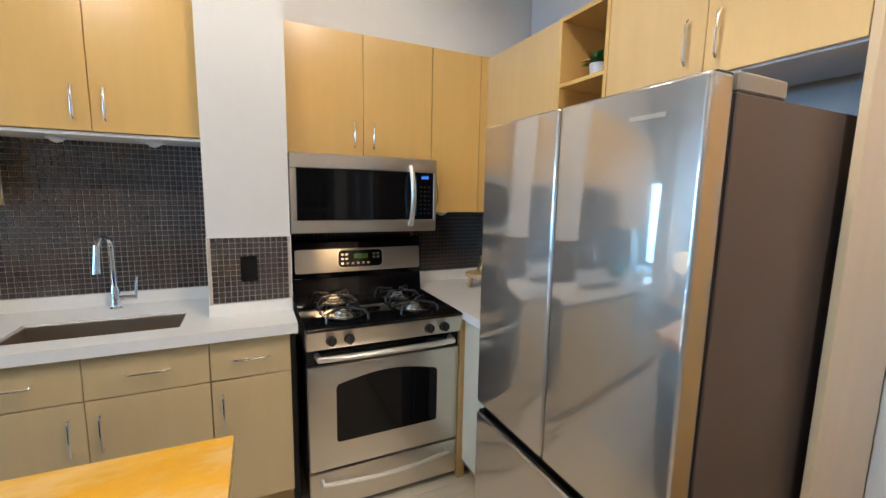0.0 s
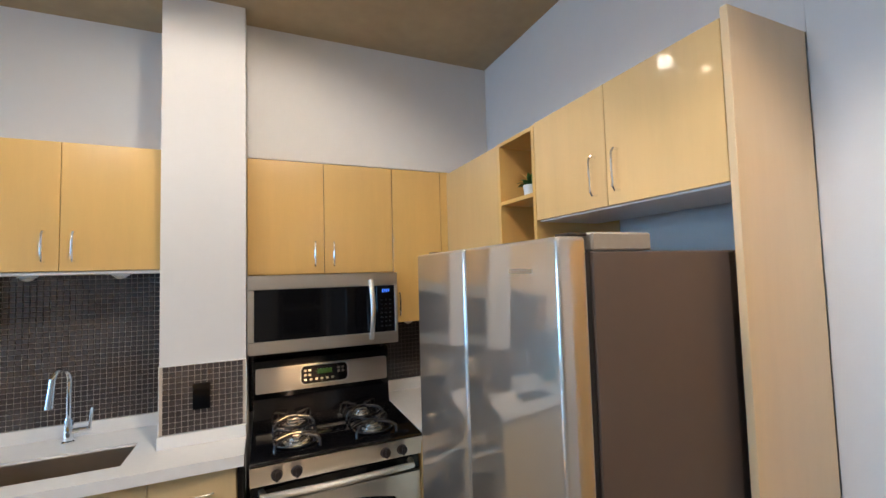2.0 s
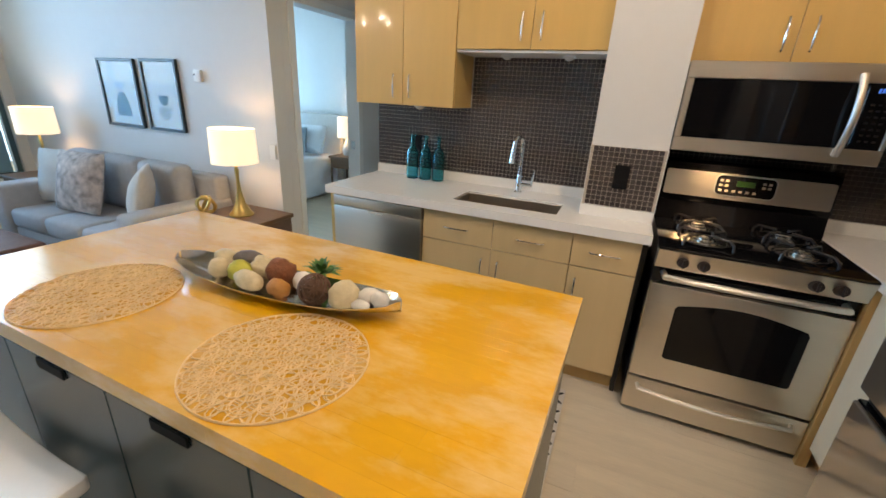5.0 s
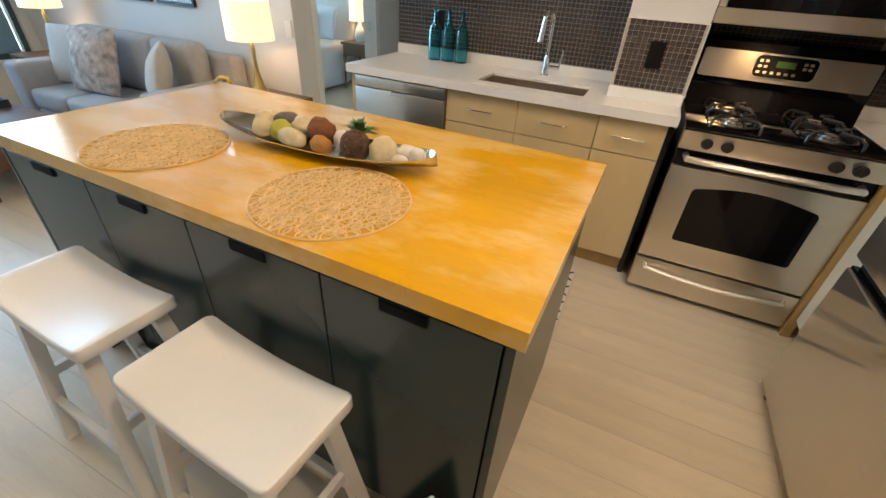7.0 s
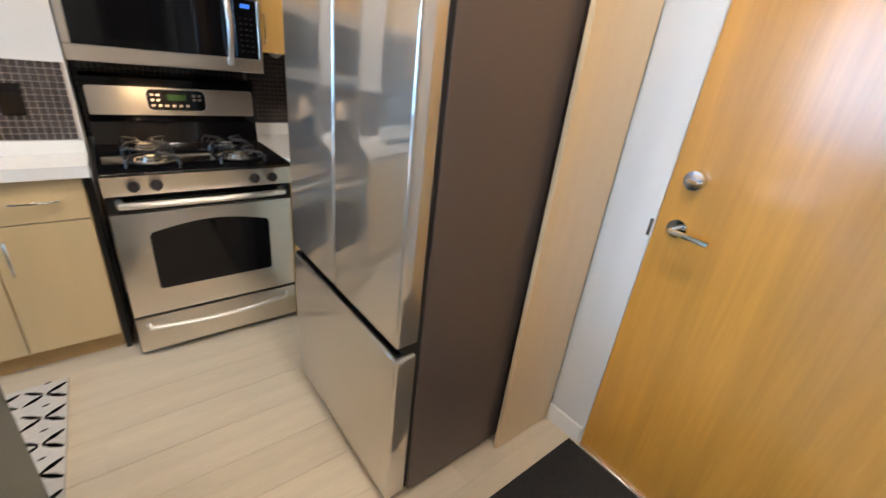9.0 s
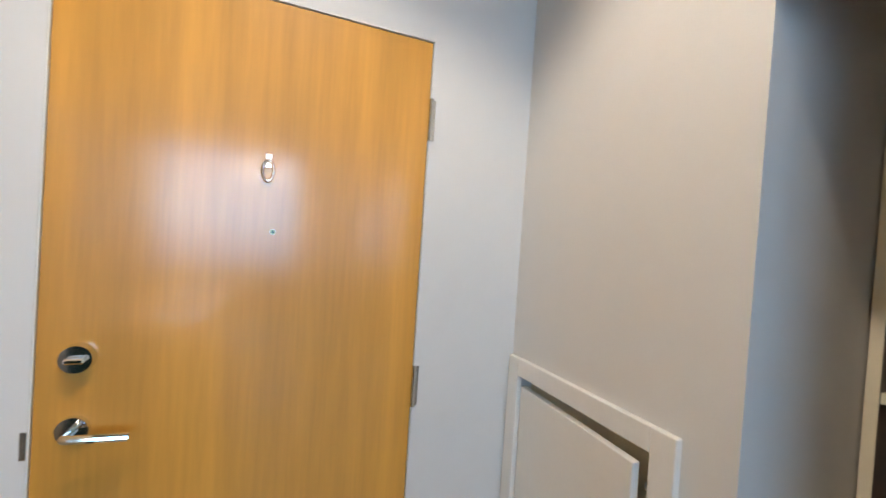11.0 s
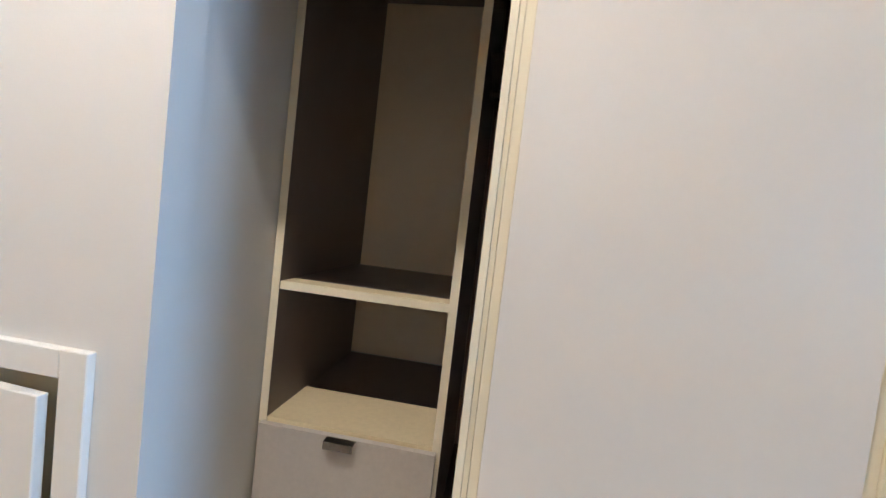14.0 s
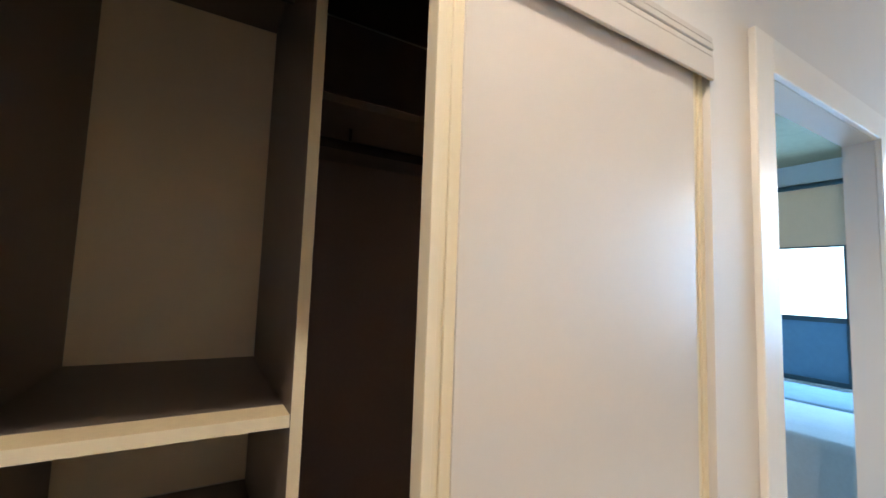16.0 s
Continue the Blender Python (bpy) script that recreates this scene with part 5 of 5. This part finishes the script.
part("base", bbox(-4.92, -3.08, -1.12, -0.38, 0.12, 0.30, 0.02, 2), M_FABRIC, so)
part("back", bbox(-4.92, -3.08, -0.50, -0.36, 0.30, 0.82, 0.04, 3), M_FABRIC, so)
part("arm", bbox(-3.27, -3.06, -1.15, -0.37, 0.13, 0.645, 0.04, 3), M_FABRIC, so)
part("arm", bbox(-4.94, -4.73, -1.15, -0.37, 0.13, 0.645, 0.04, 3), M_FABRIC, so)
for k in range(3):
    a = -4.725 + 0.4835 * k
    part("seat_cushion", bbox(a + 0.003, a + 0.48, -1.14, -0.62, 0.302, 0.46, 0.04, 3), M_FABRIC, so)
    part("back_cushion", bbox(a + 0.003, a + 0.48, -0.68, -0.505, 0.462, 0.90, 0.06, 3), M_FABRIC, so)
for fx in (-4.85, -3.15):
    for fy in (-1.08, -0.45):
        part("leg", cyl(bmesh.new(), (fx, fy, 0), (fx, fy, 0.125), 0.02, 0.026), M_WALNUT, so)


def pillow(x, y, z, w, h, t, lean, turn, material, label):
    b = bmesh.new()
    bmesh.ops.create_uvsphere(b, u_segments=24, v_segments=16, radius=1.0)
    for v in b.verts:
        c = v.co
        k = max(abs(c.x), abs(c.z), 1e-6)
        f = math.hypot(c.x, c.z) / k
        c.x, c.z = c.x * f * 0.96, c.z * f * 0.96
        c.y *= 1 - 0.45 * (max(abs(c.x), abs(c.z))) ** 3
    b.transform(Matrix.Translation((x, y, z)) @ Matrix.Rotation(radians(turn), 4, "Z") @ Matrix.Rotation(radians(lean), 4, "X") @ Matrix.Diagonal((w / 2, t / 2, h / 2, 1)))
    return solid("pillow", b, material, label, "pillow", smooth=180)


pillow(-3.42, -0.86, 0.69, 0.44, 0.44, 0.17, -14, -38, M_PILLOW, "pale linen pillow against the sofa arm")
pillow(-4.18, -0.86, 0.70, 0.52, 0.50, 0.18, -16, 6, M_PATTERN, "beige patterned pillow on the sofa")
pillow(-4.58, -0.80, 0.69, 0.46, 0.46, 0.17, -14, 12, M_PILLOW, "pale pillow in the sofa corner")


def table_lamp(x, y, z, label, scale=1.0, glow=2.6):
    l = thing("table_lamp", (x, y, z), label, "lamp", "table lamps")
    s_ = scale
    part("base", lathe(bmesh.new(), [(0.085 * s_, 0), (0.085 * s_, 0.008), (0.065 * s_, 0.03), (0.035 * s_, 0.09), (0.016 * s_, 0.18), (0.011 * s_, 0.26), (0.016 * s_, 0.33), (0.010 * s_, 0.345), (0.010 * s_, 0.40)], (x, y, z), 24), M_GOLD, l)
    bm = lathe(bmesh.new(), [(0.153 * s_, 0.380), (0.147 * s_, 0.612), (0.144 * s_, 0.612), (0.150 * s_, 0.380)], (x, y, z), 36)
    for f in [f for f in bm.faces if len(f.verts) > 4]:
        bm.faces.remove(f)
    part("shade", bm, M_SHADE, l, "glowing cream linen drum shade", smooth=60)
    bulb_lamp("table_lamp_light", (x, y, z + 0.50), glow, (1.0, 0.74, 0.45), 0.03)


def side_table(x0, x1, y0, y1, h, label):
    t = thing("side_table", ((x0 + x1) / 2, (y0 + y1) / 2, 0), label, "table", "side tables")
    part("tabletop", bbox(x0, x1, y0, y1, h - 0.03, h, 0.004), M_WALNUT, t)
    part("drawer_box", bbox(x0 + 0.02, x1 - 0.02, y0 + 0.02, y1 - 0.01, h - 0.17, h - 0.031, 0.002), M_WALNUT, t)
    for fx in (x0 + 0.03, x1 - 0.03):
        for fy in (y0 + 0.03, y1 - 0.03):
            part("leg", cyl(bmesh.new(), (fx, fy, 0), (fx, fy, h - 0.171), 0.012, 0.018), M_WALNUT, t)
    return t


side_table(-2.98, -2.44, -0.86, -0.37, 0.60, "dark walnut side table beside the sofa")
table_lamp(-2.72, -0.60, 0.601, "gold table lamp lit on the side table")
side_table(-5.50, -4.98, -0.86, -0.37, 0.60, "dark walnut side table by the window")
table_lamp(-5.20, -0.60, 0.601, "gold table lamp lit by the window")
bm = bmesh.new()
for k in range(3):
    ax = Vector((math.cos(2.1 * k), math.sin(2.1 * k), 0.5)).normalized()
    o = ax.orthogonal().normalized()
    w_ = ax.cross(o)
    tube(bm, [Vector((-2.90, -0.74, 0.676)) + 0.062 * (o * math.cos(t) + w_ * math.sin(t)) for t in [2 * math.pi * j / 24 for j in range(24)]], 0.011, 8, True)
solid("knot_ornament", bm, M_GOLD, "gold knot ornament on the side table", "ornament")


def picture(x0, x1, z0, z1, shapes, label):
    p = thing("picture", ((x0 + x1) / 2, -0.345, z0), label, "picture", "framed prints")
    y = -0.3305
    bm = bmesh.new()
    t = 0.022
    for a in ((x0, x0 + t, z0, z1), (x1 - t, x1, z0, z1), (x0 + t, x1 - t, z1 - t, z1), (x0 + t, x1 - t, z0, z0 + t)):
        box(bm, a[0], a[1], y - 0.028, y, a[2], a[3], 0.002)
    part("frame", bm, M_FRAMEBLK, p)
    pr = part("print", bbox(x0 + t, x1 - t, y - 0.012, y - 0.002, z0 + t, z1 - t), M_PAPER, p)
    for cx, cz, rx, rzz, lo, material in shapes:
        ol = [(cx + rx * math.cos(a), cz + rzz * math.sin(a)) for a in [lo + math.pi * k / 16 for k in range(17)]]
        part("shape", prism(bmesh.new(), ol, "y", y - 0.0135, y - 0.0125), material, pr, smooth=None)
    g = part("glass", bbox(x0 + t, x1 - t, y - 0.020, y - 0.017, z0 + t, z1 - t), M_ARTGLASS, p)
    g.visible_shadow = False


picture(-4.535, -4.045, 1.10, 1.65, [(-4.29, 1.19, 0.095, 0.2, 0, M_TEAL), (-4.29, 1.46, 0.07, 0.06, math.pi, M_PALE)], "framed print of dark rounded shapes")
picture(-3.965, -3.535, 1.10, 1.655, [(-3.75, 1.38, 0.06, 0.08, math.pi, M_TEAL), (-3.75, 1.29, 0.085, 0.10, math.pi, M_PALE)], "framed print of stacked bowl shapes")
tm = thing("thermostat", (-3.30, -0.34, 1.50), "small white wall thermostat", "thermostat")
part("body", bbox(-3.345, -3.265, -0.356, -0.3305, 1.50, 1.585, 0.006, 2), M_TRIM, tm)
part("button", bbox(-3.34, -3.325, -0.3575, -0.3562, 1.545, 1.555), M_GAP, tm)
solid("light_switch", bbox(-2.66, -2.60, -0.337, -0.3305, 0.98, 1.09, 0.002), M_TRIM, "white light switch plate by the lamp", "switch")

ot = thing("ottoman", (-4.3, -1.65, 0), "brown leather tufted ottoman in front of the sofa", "ottoman")
part("cushion", bbox(-4.85, -3.74, -1.98, -1.33, 0.20, 0.42, 0.04, 3), M_LEATHER, ot)
for fx in (-4.75, -3.84):
    for fy in (-1.9, -1.41):
        part("leg", cyl(bmesh.new(), (fx, fy, 0), (fx, fy, 0.205), 0.018, 0.024), M_WALNUT, ot)
bm = bbox(-4.80, -4.40, -1.80, -1.40, 0.4205, 0.430)
for a in ((-4.80, -4.40, -1.80, -1.788), (-4.80, -4.40, -1.412, -1.40), (-4.80, -4.788, -1.788, -1.412), (-4.412, -4.40, -1.788, -1.412)):
    box(bm, a[0], a[1], a[2], a[3], 0.430, 0.475, 0.001)
solid("serving_tray", bm, M_FRAMEBLK, "black square tray on the ottoman", "tray")

# ---- bedrooms ----


def bed(x0, x1, y0, y1, head, label, blanket=False):
    b = thing("bed", ((x0 + x1) / 2, (y0 + y1) / 2, 0), label, "bed")
    part("frame", bbox(x0 + 0.03, x1 - 0.03, y0 + 0.03, y1 - 0.03, 0.08, 0.30, 0.01), M_BEDDING, b)
    part("mattress", bbox(x0, x1, y0, y1, 0.02, 0.58, 0.06, 4), M_BEDDING, b)
    if head == "n":
        part("headboard", bbox(x0 - 0.05, x1 + 0.05, y1 + 0.005, y1 + 0.09, 0.10, 1.15, 0.03, 3), M_PILLOW, b)
    else:
        part("headboard", bbox(x0 - 0.05, x1 + 0.05, y0 - 0.09, y0 - 0.005, 0.10, 1.15, 0.03, 3), M_PILLOW, b)
    if blanket:
        part("blanket", bbox(x0 - 0.012, x0 + 0.9, y0 - 0.003, y1 + 0.012, 0.20, 0.600, 0.05, 3), M_BLANKET, b, "folded blue-grey blanket")
    return b


bed(-5.75, -4.16, 0.55, 2.45, "n", "white made bed in the bedroom")
pillow(-4.50, 2.20, 0.80, 0.62, 0.42, 0.18, -18, 0, M_BEDDING, "white pillow against the headboard")
pillow(-4.62, 2.02, 0.78, 0.42, 0.42, 0.16, -20, 12, M_BLANKET, "blue-green pillow on the bed")
side_table(-4.10, -3.70, 2.14, 2.56, 0.60, "dark walnut nightstand beside the bed")
lw = thing("table_lamp", (-3.93, 2.36, 0.601), "white ceramic table lamp lit on the nightstand", "lamp", "table lamps")
part("base", lathe(bmesh.new(), [(0.05, 0), (0.055, 0.01), (0.07, 0.08), (0.055, 0.15), (0.02, 0.2), (0.012, 0.26)], (-3.93, 2.36, 0.601), 20), M_WHITE, lw)
bm = lathe(bmesh.new(), [(0.13, 0.25), (0.12, 0.53), (0.117, 0.53), (0.127, 0.25)], (-3.93, 2.36, 0.601), 28)
for f in [f for f in bm.faces if len(f.verts) > 4]:
    bm.faces.remove(f)
part("shade", bm, M_SHADE, lw, smooth=60)
bulb_lamp("table_lamp_light", (-3.93, 2.36, 0.99), 3, (1.0, 0.74, 0.45), 0.03)
bed(-5.15, -3.2, -5.6, -3.95, "s", "white bed with a blue-grey blanket in the guest room", True)

# ---- mosaic tiles ----
P = 0.0254
tile_bm = bbox(-0.0113, 0.0113, -0.0045, 0.0, -0.0113, 0.0113, 0.0012)
bmesh.ops.recalc_face_normals(tile_bm, faces=tile_bm.faces)
tile_mesh = bpy.data.meshes.new("tile")
tile_bm.to_mesh(tile_mesh)
tile_mesh.materials.append(M_TILE)
tile_bm.free()


def backsplash(name, x0, x1, z0, z1, y, singles, label, grout=M_GROUT):
    """A grout bed with mosaic tiles: single tiles as parts in the first stretch, the rest joined."""
    s = thing(name, ((x0 + x1) / 2, y, z0), label, "backsplash", kind="structure")
    part("grout", bbox(x0, x1, y - 0.005, y - 0.0005, z0, z1), grout, s)
    n, m = int((x1 - x0) / P + 0.01), int((z1 - z0) / P + 0.01)
    ox, oz = (x0 + x1 - n * P) / 2 + P / 2, (z0 + z1 - m * P) / 2 + P / 2
    verts, faces = [], []
    src = [v.co.copy() for v in tile_mesh.vertices]
    pol = [tuple(p.vertices) for p in tile_mesh.polygons]
    q = random.Random(21)
    done = 0
    for i in range(n - 1, -1, -1):
        for j in range(m):
            c = Vector((ox + i * P, y - 0.0042 - q.uniform(0, 0.0007), oz + j * P))
            if done < singles:
                t = new("tile", tile_mesh)
                t.parent = s
                t.location = c - s.location
                t.rotation_euler = (q.uniform(-0.012, 0.012), 0, q.uniform(-0.012, 0.012))
                done += 1
            else:
                b = len(verts)
                rot = Euler((q.uniform(-0.012, 0.012), 0, q.uniform(-0.012, 0.012))).to_matrix()
                verts.extend(c - s.location + rot @ v for v in src)
                faces.extend(tuple(b + k for k in p) for p in pol)
    if verts:
        me = bpy.data.meshes.new("tiles")
        me.from_pydata(verts, [], faces)
        me.materials.append(M_TILE)
        o = new("tiles", me)
        o.parent = s
        tagged(o, kind="stuff")
    return s


backsplash("backsplash_column", -0.380, -0.026, 0.997, 1.302, -0.4045, 300, "brown glass mosaic tiles on the column")
backsplash("backsplash_sink_low", -1.907, -1.1958, 1.001, 1.4328, -0.0005, 0, "brown glass mosaic tile backsplash")
backsplash("backsplash_sink", -1.1958, -0.383, 1.001, 1.7376, -0.0005, 300, "brown glass mosaic tile backsplash behind the sink")
backsplash("backsplash_range", -0.024, 0.756, 0.93, 1.316, -0.0005, 0, "brown glass mosaic tiles behind the range", M_GROUTSHADE)
backsplash("backsplash_corner", 0.758, 1.588, 1.001, 1.409, -0.0005, 0, "brown glass mosaic tiles in the corner", M_GROUTSHADE)
bm = bmesh.new()
box(bm, -0.3835, -0.3805, -0.4145, -0.4045, 0.995, 1.306)
box(bm, -0.3805, -0.0255, -0.4145, -0.4045, 1.3025, 1.306)
box(bm, -0.0255, -0.0225, -0.4145, -0.4045, 0.995, 1.306)
solid("tile_edge_trim", bm, M_TRIM, "thin white edge trim round the column tiles", "trim", "structure", smooth=None)

# ---- floor planks ----
fl = tagged(thing("floor", (-2.0, -1.7, 0), "pale oak plank floor", "floor"), kind="structure")
PW = 0.19
shared = {}
q = random.Random(4)
far_v, far_f = [], []


def lay_planks(x0, x1, y0, y1, seed, near):
    r = random.Random(seed)
    y = y0
    while y < y1 - 1e-4:
        w_ = min(PW, y1 - y)
        x = x0 - r.uniform(0, 1.0)
        while x < x1:
            a, b = max(x, x0), min(x + 1.22, x1)
            x += 1.22
            if b - a < 0.02:
                continue
            c = ((a + b) / 2, y + w_ / 2)
            if near:
                key = (round(b - a, 4), round(w_, 4))
                if key not in shared:
                    bm = bbox(-key[0] / 2 + 0.0004, key[0] / 2 - 0.0004, -key[1] / 2 + 0.0004, key[1] / 2 - 0.0004, -0.0055, 0.0, 0.0005)
                    bmesh.ops.recalc_face_normals(bm, faces=bm.faces)
                    me = bpy.data.meshes.new("plank")
                    bm.to_mesh(me)
                    bm.free()
                    me.materials.append(M_PLANK)
                    shared[key] = me
                o = new("plank", shared[key])
                o.parent = fl
                o.location = (c[0] - fl.location.x, c[1] - fl.location.y, 0)
            else:
                k = len(far_v)
                for zz in (-0.0055, 0.0):
                    for u, v in ((a + 0.0006, y + 0.0006), (b - 0.0006, y + 0.0006), (b - 0.0006, y + w_ - 0.0006), (a + 0.0006, y + w_ - 0.0006)):
                        far_v.append((u - fl.location.x, v - fl.location.y, zz))
                far_f.extend([(k + 4, k + 5, k + 6, k + 7), (k, k + 1, k + 5, k + 4), (k + 1, k + 2, k + 6, k + 5), (k + 2, k + 3, k + 7, k + 6), (k + 3, k, k + 4, k + 7)])
        y += w_


lay_planks(-6.1, 1.59, -3.425, 0.0, 2, True)
lay_planks(-6.1, -1.9, 0.0, 2.62, 3, False)
lay_planks(-5.6, -0.62, -6.48, -3.425, 4, False)
lay_planks(-0.498, 0.757, -4.45, -3.425, 5, False)
me = bpy.data.meshes.new("far_planks")
me.from_pydata(far_v, [], far_f)
me.materials.append(M_PLANK)
o = new("far_planks", me)
o.parent = fl
tagged(o, kind="stuff")
